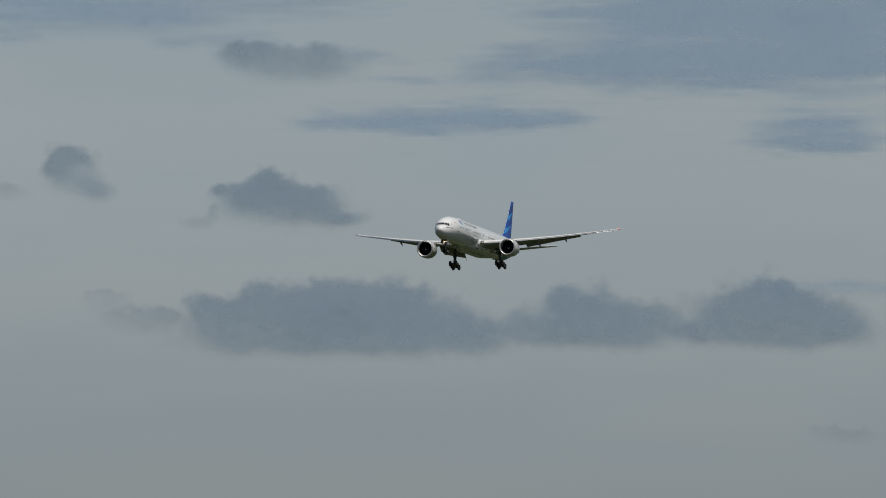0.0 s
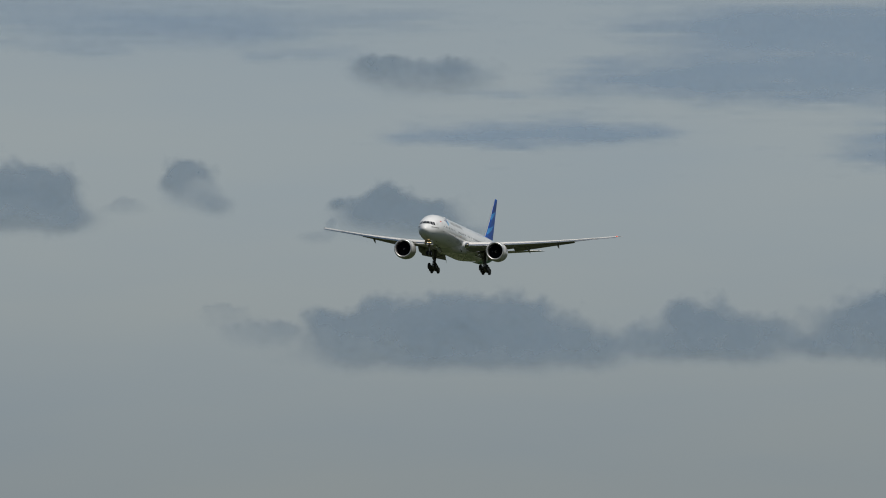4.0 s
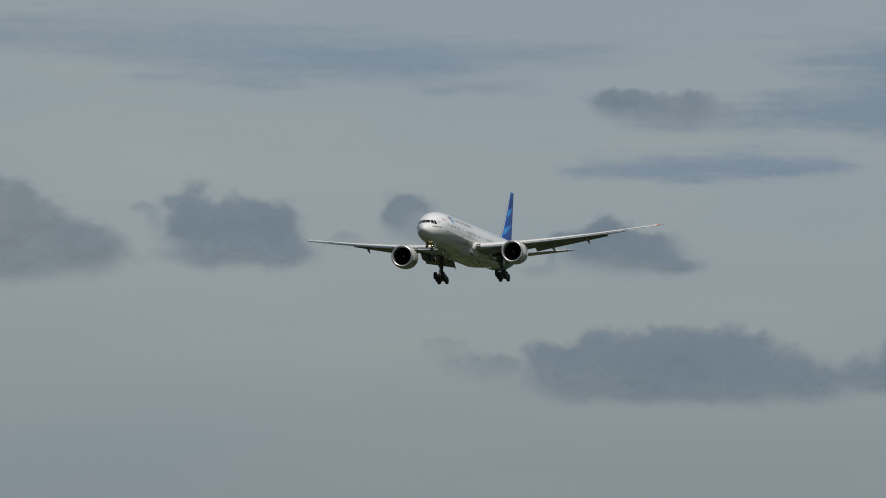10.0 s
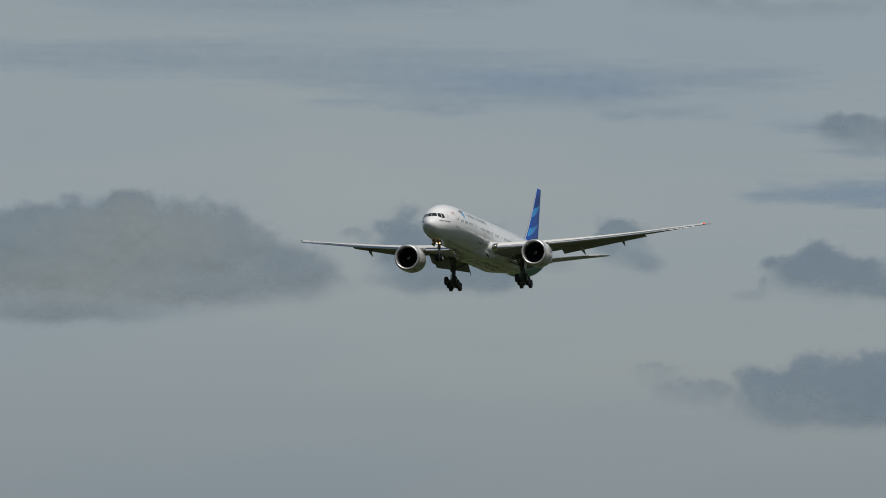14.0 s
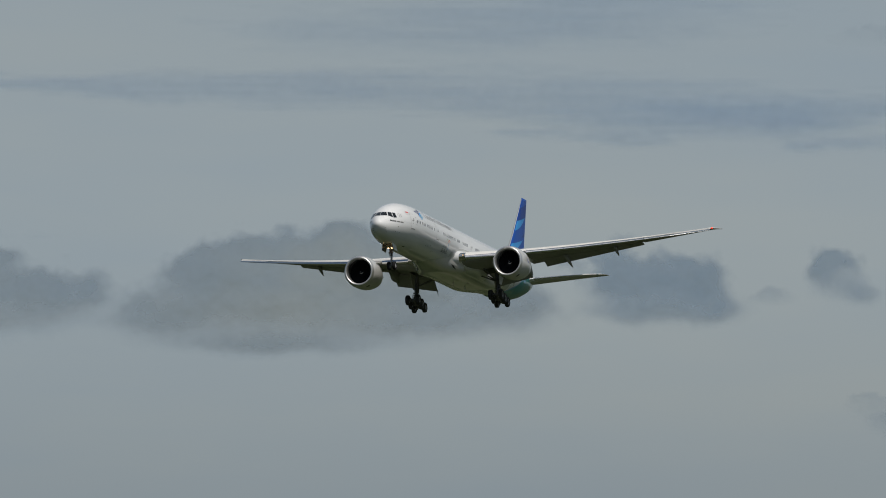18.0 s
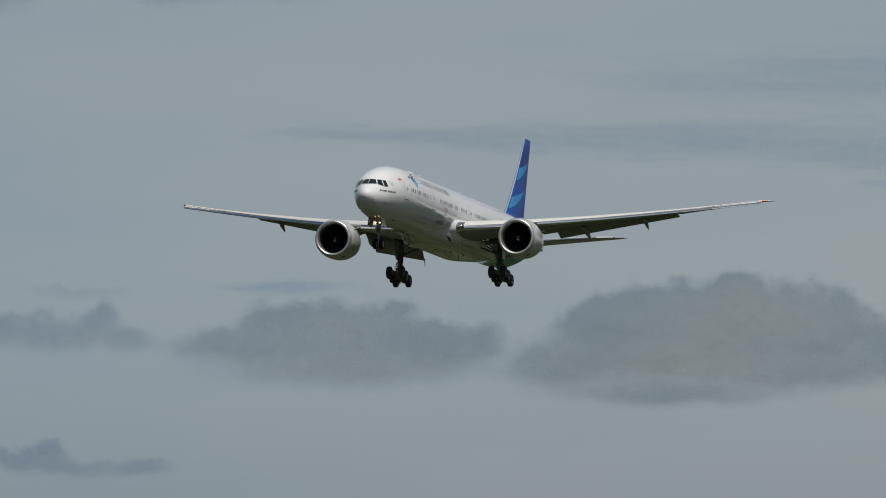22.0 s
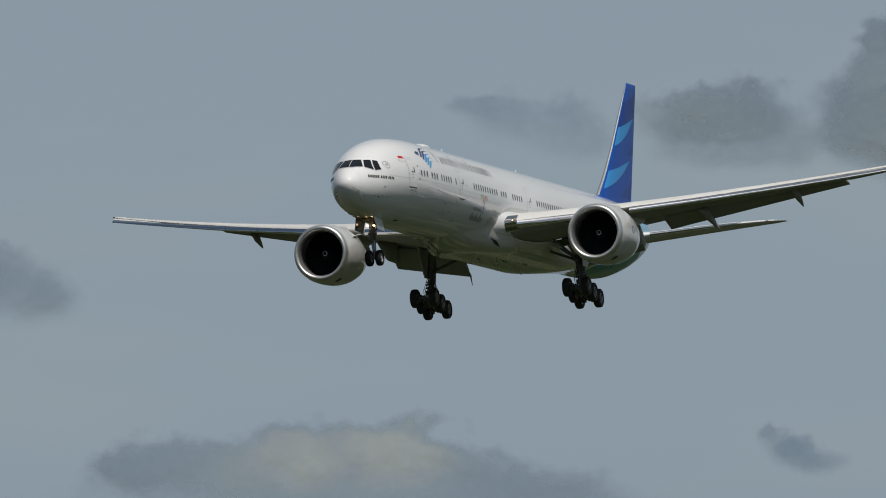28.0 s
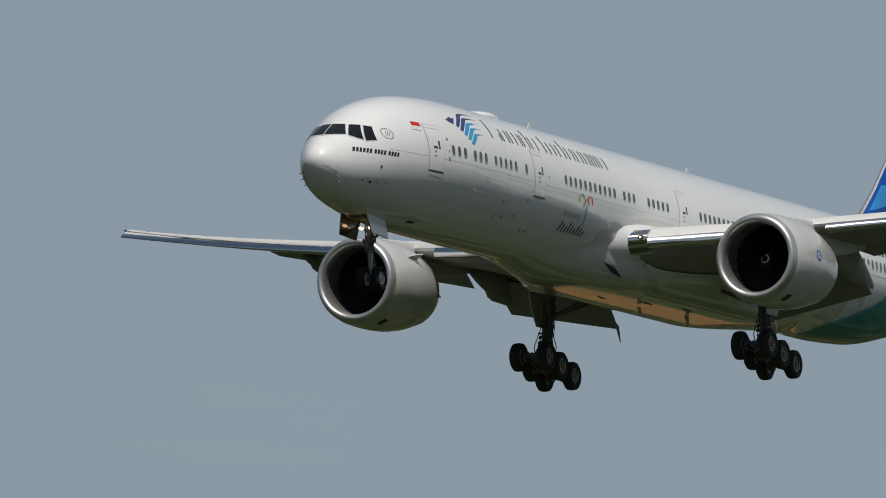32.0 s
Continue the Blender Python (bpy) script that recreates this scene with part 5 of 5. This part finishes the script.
    # patch on the uncut skin, coloured like the shaded opening
    b.add(*decal([(3.3, 170), (5.0, 170), (5.0, 190), (3.3, 190)], 0.012, 6, 6))
    part("wheel_well", b.mesh("wheel_well", [CAVITY]), gear, "dark patch painted for the shade in the wheel well")


make_nose_gear()


# ---- clouds ----
def cloud_material(name, thin, deep):
    """Vapour that covers by its 'cover', frayed at the edges; its sunlit parts are painted, from the thin to the deep
    colour.
    """
    m = bpy.data.materials.new(name)
    m.use_nodes = True
    nt = m.node_tree
    nt.nodes.clear()

    def node(kind, **values):
        n = nt.nodes.new(kind)
        for key, value in values.items():
            n.inputs[key].default_value = value
        return n

    def math_node(op, a, b):
        n = nt.nodes.new("ShaderNodeMath")
        n.operation = op
        for k, v in enumerate((a, b)):
            if isinstance(v, (int, float)):
                n.inputs[k].default_value = v
            else:
                nt.links.new(v, n.inputs[k])
        return n.outputs[0]

    out = node("ShaderNodeOutputMaterial")
    diff, clear, mix = node("ShaderNodeBsdfDiffuse"), node("ShaderNodeBsdfTransparent"), node("ShaderNodeMixShader")
    cover, lit_core = node("ShaderNodeAttribute"), node("ShaderNodeAttribute")
    cover.attribute_name, lit_core.attribute_name = "cover", "lit_core"
    co = node("ShaderNodeTexCoord")
    fray = node("ShaderNodeTexNoise", Scale=0.16, Detail=1.5, Roughness=0.45, Distortion=0.6)
    billow = node("ShaderNodeTexNoise", Scale=0.024, Detail=1.6, Roughness=0.42)
    for n in (fray, billow):
        nt.links.new(co.outputs["Object"], n.inputs["Vector"])
    edge = math_node("MULTIPLY", cover.outputs["Fac"], math_node("SUBTRACT", 1.0, cover.outputs["Fac"]))
    push = math_node("MULTIPLY", edge, math_node("SUBTRACT", math_node("MULTIPLY", fray.outputs["Fac"], 0.7), 0.35))
    total = math_node("ADD", cover.outputs["Fac"], push)
    clamp = node("ShaderNodeClamp")
    nt.links.new(total, clamp.inputs["Value"])
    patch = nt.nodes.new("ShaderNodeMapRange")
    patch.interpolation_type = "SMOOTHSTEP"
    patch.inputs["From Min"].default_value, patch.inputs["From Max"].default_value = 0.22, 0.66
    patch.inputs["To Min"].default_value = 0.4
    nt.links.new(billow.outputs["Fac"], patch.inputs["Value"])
    # sunlight on the cloud's heads and middle is put into this second colour
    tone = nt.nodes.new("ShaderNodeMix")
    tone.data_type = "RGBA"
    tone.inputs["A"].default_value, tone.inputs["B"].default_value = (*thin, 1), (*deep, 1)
    nt.links.new(math_node("MULTIPLY", lit_core.outputs["Fac"], patch.outputs["Result"]), tone.inputs["Factor"])
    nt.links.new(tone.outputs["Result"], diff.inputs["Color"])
    nt.links.new(clamp.outputs["Result"], mix.inputs[0])
    nt.links.new(clear.outputs[0], mix.inputs[1])
    nt.links.new(diff.outputs[0], mix.inputs[2])
    nt.links.new(mix.outputs[0], out.inputs["Surface"])
    return m


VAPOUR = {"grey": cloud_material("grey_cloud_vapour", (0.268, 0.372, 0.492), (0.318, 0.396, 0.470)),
          "warm": cloud_material("lit_middle_vapour", (0.282, 0.372, 0.470), (0.375, 0.436, 0.470)),
          "pale": cloud_material("sunlit_head_vapour", (0.300, 0.390, 0.490), (0.540, 0.570, 0.555)),
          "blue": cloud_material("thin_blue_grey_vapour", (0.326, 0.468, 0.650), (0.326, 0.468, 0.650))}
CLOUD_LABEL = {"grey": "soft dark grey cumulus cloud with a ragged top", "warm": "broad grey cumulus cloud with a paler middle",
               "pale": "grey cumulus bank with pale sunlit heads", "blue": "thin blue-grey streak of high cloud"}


def lattice(x, z, seed):
    """Smooth random values on a grid of whole numbers."""
    xi, zi = np.floor(x).astype(np.int64), np.floor(z).astype(np.int64)
    fx, fz = x - xi, z - zi
    fx, fz = fx * fx * fx * (fx * (6 * fx - 15) + 10), fz * fz * fz * (fz * (6 * fz - 15) + 10)

    def h(i, j):
        k = (i * 374761393 + j * 668265263 + seed * 1442695041) & 0x7FFFFFFF
        k = ((k ^ (k >> 13)) * 1274126177) & 0x7FFFFFFF
        return ((k ^ (k >> 16)) & 0xFFFF) / 32767.5 - 1
    return (h(xi, zi) * (1 - fx) + h(xi + 1, zi) * fx) * (1 - fz) + (h(xi, zi + 1) * (1 - fx) + h(xi + 1, zi + 1) * fx) * fz


def fbm(x, z, seed, octaves=5, gain=0.55):
    v, a = 0, 1.0
    for k in range(octaves):
        v = v + a * lattice(x, z, seed + 17 * k)
        x, z, a = x * 2.03 + 3.1, z * 2.03 + 1.7, a * gain
    return v


FAR = 4500.0
cloud_count = 0
drifting = []


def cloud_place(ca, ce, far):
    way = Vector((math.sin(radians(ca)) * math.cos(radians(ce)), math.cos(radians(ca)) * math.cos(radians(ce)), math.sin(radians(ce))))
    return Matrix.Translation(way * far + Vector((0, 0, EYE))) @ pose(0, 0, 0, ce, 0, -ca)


def cloud(kind, soft, dense, blobs, drift=0.0, since=0.0):
    """One cloud from rounded masses of (azimuth, elevation, half width, half height) in degrees and, at times, how far
    the mass is painted as sunlit, 0 to 1; drift in degrees a second."""
    global cloud_count
    cloud_count += 1
    seed = 100 + cloud_count * 7
    high = kind == "blue"
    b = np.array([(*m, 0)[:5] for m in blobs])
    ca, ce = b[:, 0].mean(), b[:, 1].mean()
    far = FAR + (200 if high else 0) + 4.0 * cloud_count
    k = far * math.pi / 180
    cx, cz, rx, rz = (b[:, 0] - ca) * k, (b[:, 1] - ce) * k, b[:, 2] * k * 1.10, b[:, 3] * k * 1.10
    step = 0.9 if not high else 1.6
    x0, x1 = (cx - rx * 1.75).min() - 4, (cx + rx * 1.75).max() + 4
    z0, z1 = (cz - rz * 1.9).min() - 4, (cz + rz * 1.9).max() + 4
    nx, nz = int((x1 - x0) / step) + 2, int((z1 - z0) / step) + 2
    X, Z = np.meshgrid(x0 + step * np.arange(nx), z0 + step * np.arange(nz), indexing="ij")
    up = np.clip((Z - (cz - 0.5 * rz).min()) / max((cz + rz).max() - (cz - 0.5 * rz).min(), 1), 0, 1)
    up = up * up * (3 - 2 * up)
    if high:
        wx = X + 16 * fbm(X / 60, Z / 14, seed + 5, 4)
        wz = Z + 1.6 * fbm(X / 45, Z / 9, seed + 9, 4)
    else:
        wx = X + (2.0 + 3.2 * up) * fbm(X / 18, Z / 14, seed + 5, 4, 0.50)
        wz = Z + (0.8 + 2.7 * up) * fbm(X / 14, Z / 12, seed + 9, 4, 0.50)
    near, lit_core = np.zeros(X.shape), np.zeros(X.shape)
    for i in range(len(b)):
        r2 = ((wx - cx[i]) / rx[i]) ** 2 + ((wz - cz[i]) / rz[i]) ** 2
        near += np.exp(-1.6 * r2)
        lit_core = np.maximum(lit_core, b[i, 4] * np.exp(-0.9 * r2))
    f = 1 - np.exp(-1.7 * near)                     # 0 outside to 1 deep inside, 0.3 at a mass's rim
    rag = fbm(X / (34 if high else 10), Z / (2.6 if high else 8), seed, 4 if not high else 5, 0.50)
    lower = 0.95 * (1 - up) if not high else 0.35        # crisp ragged tops, bases that fade away
    d = f + (0.05 + 0.09 * up if not high else 0.16) * rag
    lo, hi = 0.16 - 0.12 * lower, 0.44 + 0.36 * soft + 0.50 * lower
    u = np.clip((d - lo) / (hi - lo), 0, 1)
    alpha = u * u * (3 - 2 * u) * dense * (0.96 + 0.07 * fbm(X / 30, Z / 20, seed + 31, 2))
    alpha = 0.95 * (1 - np.exp(-alpha * (1 + 1.4 * alpha ** 2)))
    lit_core = np.clip(1.25 * lit_core, 0, 1) * np.clip((f - 0.3) / 0.4, 0, 1)
    thick = f * (10 + 0.7 * rz.max()) * (1 + 0.25 * fbm(X / 16, Z / 12, seed + 3, 4)) * (1.0 if not high else 0.3)
    layer = 1 - np.sqrt(1 - alpha)
    top4 = np.maximum.reduce([alpha[:-1, :-1], alpha[1:, :-1], alpha[:-1, 1:], alpha[1:, 1:]])
    keep = top4 > 0.012
    used = np.zeros(X.shape, bool)
    for sx in (0, 1):
        for sz in (0, 1):
            used[sx:nx - 1 + sx, sz:nz - 1 + sz] |= keep
    index = -np.ones(X.shape, int)
    index[used] = np.arange(used.sum())
    n = int(used.sum())
    front = np.stack([X[used], -thick[used], Z[used]], 1)
    back = np.stack([X[used], 0.6 * thick[used] + 0.3, Z[used]], 1)
    q = np.stack([index[:-1, :-1][keep], index[1:, :-1][keep], index[1:, 1:][keep], index[:-1, 1:][keep]], 1)
    me = bpy.data.meshes.new("cloud")
    me.from_pydata(np.concatenate([front, back]).tolist(), [], np.concatenate([q, q[:, ::-1] + n]).tolist())
    for key, values in (("cover", layer), ("lit_core", lit_core)):
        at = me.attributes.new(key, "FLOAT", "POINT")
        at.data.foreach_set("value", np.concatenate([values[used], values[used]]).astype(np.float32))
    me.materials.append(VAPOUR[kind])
    me.shade_smooth()
    me.update()
    geo = np.empty(len(me.vertices) * 3, np.float32)
    me.vertices.foreach_get("normal", geo)
    geo = geo.reshape(-1, 3) * 0.03          # light scatters inside vapour: shading far softer than the relief
    geo[:n] += (0, -1, 0.05)
    geo[n:] += (0, 1, 0.05)
    geo /= np.linalg.norm(geo, axis=1)[:, None]
    me.normals_split_custom_set_from_vertices(geo.tolist())
    ob = tagged(new("cloud" if not high else "cloud_streak", me), CLOUD_LABEL[kind], "cloud", "clouds behind the airliner")
    ob.visible_shadow = False
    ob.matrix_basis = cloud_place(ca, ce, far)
    if drift:
        drifting.append((ob, ca, ce, far, drift, since))
    return ob


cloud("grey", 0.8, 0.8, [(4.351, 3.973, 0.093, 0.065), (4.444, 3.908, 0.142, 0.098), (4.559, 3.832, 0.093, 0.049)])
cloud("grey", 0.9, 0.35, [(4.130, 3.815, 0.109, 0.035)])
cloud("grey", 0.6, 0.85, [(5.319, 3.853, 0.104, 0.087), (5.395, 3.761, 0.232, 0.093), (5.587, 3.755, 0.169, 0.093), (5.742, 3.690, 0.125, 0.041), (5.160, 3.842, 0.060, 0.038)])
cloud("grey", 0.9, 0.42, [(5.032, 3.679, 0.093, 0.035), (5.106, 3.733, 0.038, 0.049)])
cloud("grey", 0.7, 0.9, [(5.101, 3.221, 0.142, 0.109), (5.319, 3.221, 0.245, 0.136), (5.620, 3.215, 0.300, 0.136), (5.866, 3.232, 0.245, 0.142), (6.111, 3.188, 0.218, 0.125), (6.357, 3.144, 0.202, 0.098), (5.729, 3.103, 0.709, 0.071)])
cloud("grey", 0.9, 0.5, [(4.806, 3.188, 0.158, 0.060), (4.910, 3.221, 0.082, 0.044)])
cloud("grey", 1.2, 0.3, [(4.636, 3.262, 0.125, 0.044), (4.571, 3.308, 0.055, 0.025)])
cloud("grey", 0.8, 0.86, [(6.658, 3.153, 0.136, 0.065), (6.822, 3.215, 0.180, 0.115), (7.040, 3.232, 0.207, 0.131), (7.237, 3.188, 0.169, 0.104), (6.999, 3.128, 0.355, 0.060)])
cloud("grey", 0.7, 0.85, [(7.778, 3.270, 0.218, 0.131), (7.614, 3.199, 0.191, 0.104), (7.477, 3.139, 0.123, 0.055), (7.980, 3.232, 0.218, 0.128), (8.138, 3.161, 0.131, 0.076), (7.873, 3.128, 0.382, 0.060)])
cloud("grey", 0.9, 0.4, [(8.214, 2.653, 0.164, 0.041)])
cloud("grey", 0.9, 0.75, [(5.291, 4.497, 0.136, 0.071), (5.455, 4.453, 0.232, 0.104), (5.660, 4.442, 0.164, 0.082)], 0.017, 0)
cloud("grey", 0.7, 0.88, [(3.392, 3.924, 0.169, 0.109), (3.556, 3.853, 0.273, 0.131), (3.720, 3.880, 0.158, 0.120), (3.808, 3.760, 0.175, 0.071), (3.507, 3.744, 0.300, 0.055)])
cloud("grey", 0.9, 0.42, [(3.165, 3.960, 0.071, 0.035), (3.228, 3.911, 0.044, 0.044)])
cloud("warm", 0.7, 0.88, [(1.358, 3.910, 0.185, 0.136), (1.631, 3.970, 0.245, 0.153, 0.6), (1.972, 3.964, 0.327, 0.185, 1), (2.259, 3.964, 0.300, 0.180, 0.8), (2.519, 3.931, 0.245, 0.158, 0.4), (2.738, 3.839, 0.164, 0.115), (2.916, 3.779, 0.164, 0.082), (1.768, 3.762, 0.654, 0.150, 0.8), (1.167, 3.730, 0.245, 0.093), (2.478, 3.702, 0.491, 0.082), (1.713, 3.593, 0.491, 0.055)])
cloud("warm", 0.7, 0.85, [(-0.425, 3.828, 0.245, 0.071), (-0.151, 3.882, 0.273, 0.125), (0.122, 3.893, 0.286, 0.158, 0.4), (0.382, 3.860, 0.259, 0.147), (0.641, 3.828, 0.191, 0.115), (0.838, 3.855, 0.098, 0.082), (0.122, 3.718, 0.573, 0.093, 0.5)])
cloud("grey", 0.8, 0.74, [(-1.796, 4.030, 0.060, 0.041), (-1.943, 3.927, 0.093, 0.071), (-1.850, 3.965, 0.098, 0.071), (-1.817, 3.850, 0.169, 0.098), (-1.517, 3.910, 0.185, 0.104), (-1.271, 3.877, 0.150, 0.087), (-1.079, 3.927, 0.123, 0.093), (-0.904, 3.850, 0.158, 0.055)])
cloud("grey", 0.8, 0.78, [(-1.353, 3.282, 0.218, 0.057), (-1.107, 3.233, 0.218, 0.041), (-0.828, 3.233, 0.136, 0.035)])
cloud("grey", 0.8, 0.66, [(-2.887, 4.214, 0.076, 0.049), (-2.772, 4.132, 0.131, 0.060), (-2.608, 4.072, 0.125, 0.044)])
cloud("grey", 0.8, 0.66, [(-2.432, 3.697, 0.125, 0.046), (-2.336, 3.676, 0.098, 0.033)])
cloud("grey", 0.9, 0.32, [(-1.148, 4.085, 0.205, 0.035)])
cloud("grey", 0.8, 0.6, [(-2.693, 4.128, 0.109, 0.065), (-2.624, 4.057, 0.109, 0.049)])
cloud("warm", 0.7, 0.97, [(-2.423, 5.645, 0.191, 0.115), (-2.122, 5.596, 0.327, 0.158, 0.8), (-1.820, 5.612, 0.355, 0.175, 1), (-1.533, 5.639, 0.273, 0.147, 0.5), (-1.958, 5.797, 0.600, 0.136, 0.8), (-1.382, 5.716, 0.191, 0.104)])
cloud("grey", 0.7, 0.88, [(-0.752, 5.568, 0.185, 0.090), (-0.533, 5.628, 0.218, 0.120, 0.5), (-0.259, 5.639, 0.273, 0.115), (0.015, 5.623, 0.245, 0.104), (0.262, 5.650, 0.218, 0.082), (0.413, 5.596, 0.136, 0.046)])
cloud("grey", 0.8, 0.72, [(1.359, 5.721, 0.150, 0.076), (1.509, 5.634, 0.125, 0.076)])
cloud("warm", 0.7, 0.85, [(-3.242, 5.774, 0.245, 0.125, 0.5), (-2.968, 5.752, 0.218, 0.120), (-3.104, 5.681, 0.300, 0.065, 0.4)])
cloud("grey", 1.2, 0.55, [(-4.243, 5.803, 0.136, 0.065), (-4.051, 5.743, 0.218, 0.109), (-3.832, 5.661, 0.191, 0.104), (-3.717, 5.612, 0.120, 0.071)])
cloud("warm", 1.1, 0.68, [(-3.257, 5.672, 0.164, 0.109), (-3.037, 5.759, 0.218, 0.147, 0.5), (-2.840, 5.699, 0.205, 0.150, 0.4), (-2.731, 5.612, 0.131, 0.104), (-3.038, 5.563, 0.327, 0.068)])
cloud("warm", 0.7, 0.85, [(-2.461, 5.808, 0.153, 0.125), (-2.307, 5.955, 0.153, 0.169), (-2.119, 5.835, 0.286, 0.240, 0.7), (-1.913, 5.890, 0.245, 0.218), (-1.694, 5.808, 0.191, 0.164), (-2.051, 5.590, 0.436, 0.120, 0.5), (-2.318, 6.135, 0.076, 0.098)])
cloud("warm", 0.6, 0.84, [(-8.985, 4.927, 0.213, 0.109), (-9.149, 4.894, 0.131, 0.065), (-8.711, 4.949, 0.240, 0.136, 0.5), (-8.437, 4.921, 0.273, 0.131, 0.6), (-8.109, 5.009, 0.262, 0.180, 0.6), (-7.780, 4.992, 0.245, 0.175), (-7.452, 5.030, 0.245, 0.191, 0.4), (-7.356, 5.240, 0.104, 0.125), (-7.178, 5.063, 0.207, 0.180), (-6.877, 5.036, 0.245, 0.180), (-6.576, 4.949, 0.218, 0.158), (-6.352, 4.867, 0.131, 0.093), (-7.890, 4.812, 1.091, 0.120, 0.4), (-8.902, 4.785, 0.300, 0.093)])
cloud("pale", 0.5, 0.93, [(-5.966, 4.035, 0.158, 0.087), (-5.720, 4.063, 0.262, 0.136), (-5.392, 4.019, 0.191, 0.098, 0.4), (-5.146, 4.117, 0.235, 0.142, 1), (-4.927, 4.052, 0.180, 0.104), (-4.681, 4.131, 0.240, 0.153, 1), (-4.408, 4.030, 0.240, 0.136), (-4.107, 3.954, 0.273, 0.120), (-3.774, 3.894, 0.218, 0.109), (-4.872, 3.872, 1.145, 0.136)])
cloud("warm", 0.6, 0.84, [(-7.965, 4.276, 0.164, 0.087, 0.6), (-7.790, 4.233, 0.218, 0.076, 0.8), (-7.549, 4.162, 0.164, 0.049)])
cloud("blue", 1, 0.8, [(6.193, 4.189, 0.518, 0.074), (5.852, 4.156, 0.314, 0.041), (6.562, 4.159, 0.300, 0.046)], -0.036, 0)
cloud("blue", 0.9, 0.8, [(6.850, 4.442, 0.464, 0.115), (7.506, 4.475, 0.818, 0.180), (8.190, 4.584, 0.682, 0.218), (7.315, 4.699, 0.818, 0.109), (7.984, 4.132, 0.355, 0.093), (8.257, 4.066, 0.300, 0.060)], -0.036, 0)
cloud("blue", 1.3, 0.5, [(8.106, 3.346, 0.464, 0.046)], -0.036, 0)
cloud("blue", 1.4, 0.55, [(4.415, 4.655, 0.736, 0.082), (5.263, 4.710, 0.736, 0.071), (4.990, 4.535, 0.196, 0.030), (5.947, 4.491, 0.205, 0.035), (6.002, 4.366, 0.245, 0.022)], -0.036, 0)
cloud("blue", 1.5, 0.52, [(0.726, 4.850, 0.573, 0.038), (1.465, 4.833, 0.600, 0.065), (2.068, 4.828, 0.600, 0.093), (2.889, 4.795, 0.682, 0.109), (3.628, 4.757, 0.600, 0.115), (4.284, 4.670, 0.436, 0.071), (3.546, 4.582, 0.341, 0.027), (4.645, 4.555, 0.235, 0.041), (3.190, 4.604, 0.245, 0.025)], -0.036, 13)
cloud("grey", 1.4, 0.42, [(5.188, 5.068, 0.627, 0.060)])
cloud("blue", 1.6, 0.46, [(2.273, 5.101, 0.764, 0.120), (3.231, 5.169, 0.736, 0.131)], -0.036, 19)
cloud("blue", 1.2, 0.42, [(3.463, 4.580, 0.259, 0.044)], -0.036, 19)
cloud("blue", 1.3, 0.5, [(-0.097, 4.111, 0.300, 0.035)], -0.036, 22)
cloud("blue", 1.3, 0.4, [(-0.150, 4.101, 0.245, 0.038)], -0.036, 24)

# ---- motion of things ----
def motions():
    walk(plane, [(t, pose(x, y, z, rx, ry, rz)) for t, x, y, z, rx, ry, rz in FLIGHT_ROWS])
    for ob, ca, ce, far, drift, since in drifting:
        walk(ob, [(t, cloud_place(ca + drift * (t - since), ce, far)) for t in (0, 8, 16, 24, 32)])
    for ob in spinning:
        at = ob.matrix_basis.translation.copy()
        walk(ob, [(0.1 * k, Matrix.Translation(at) @ pose(0, 0, 0, 0, 74 * k, 0)) for k in range(321)])


motions()
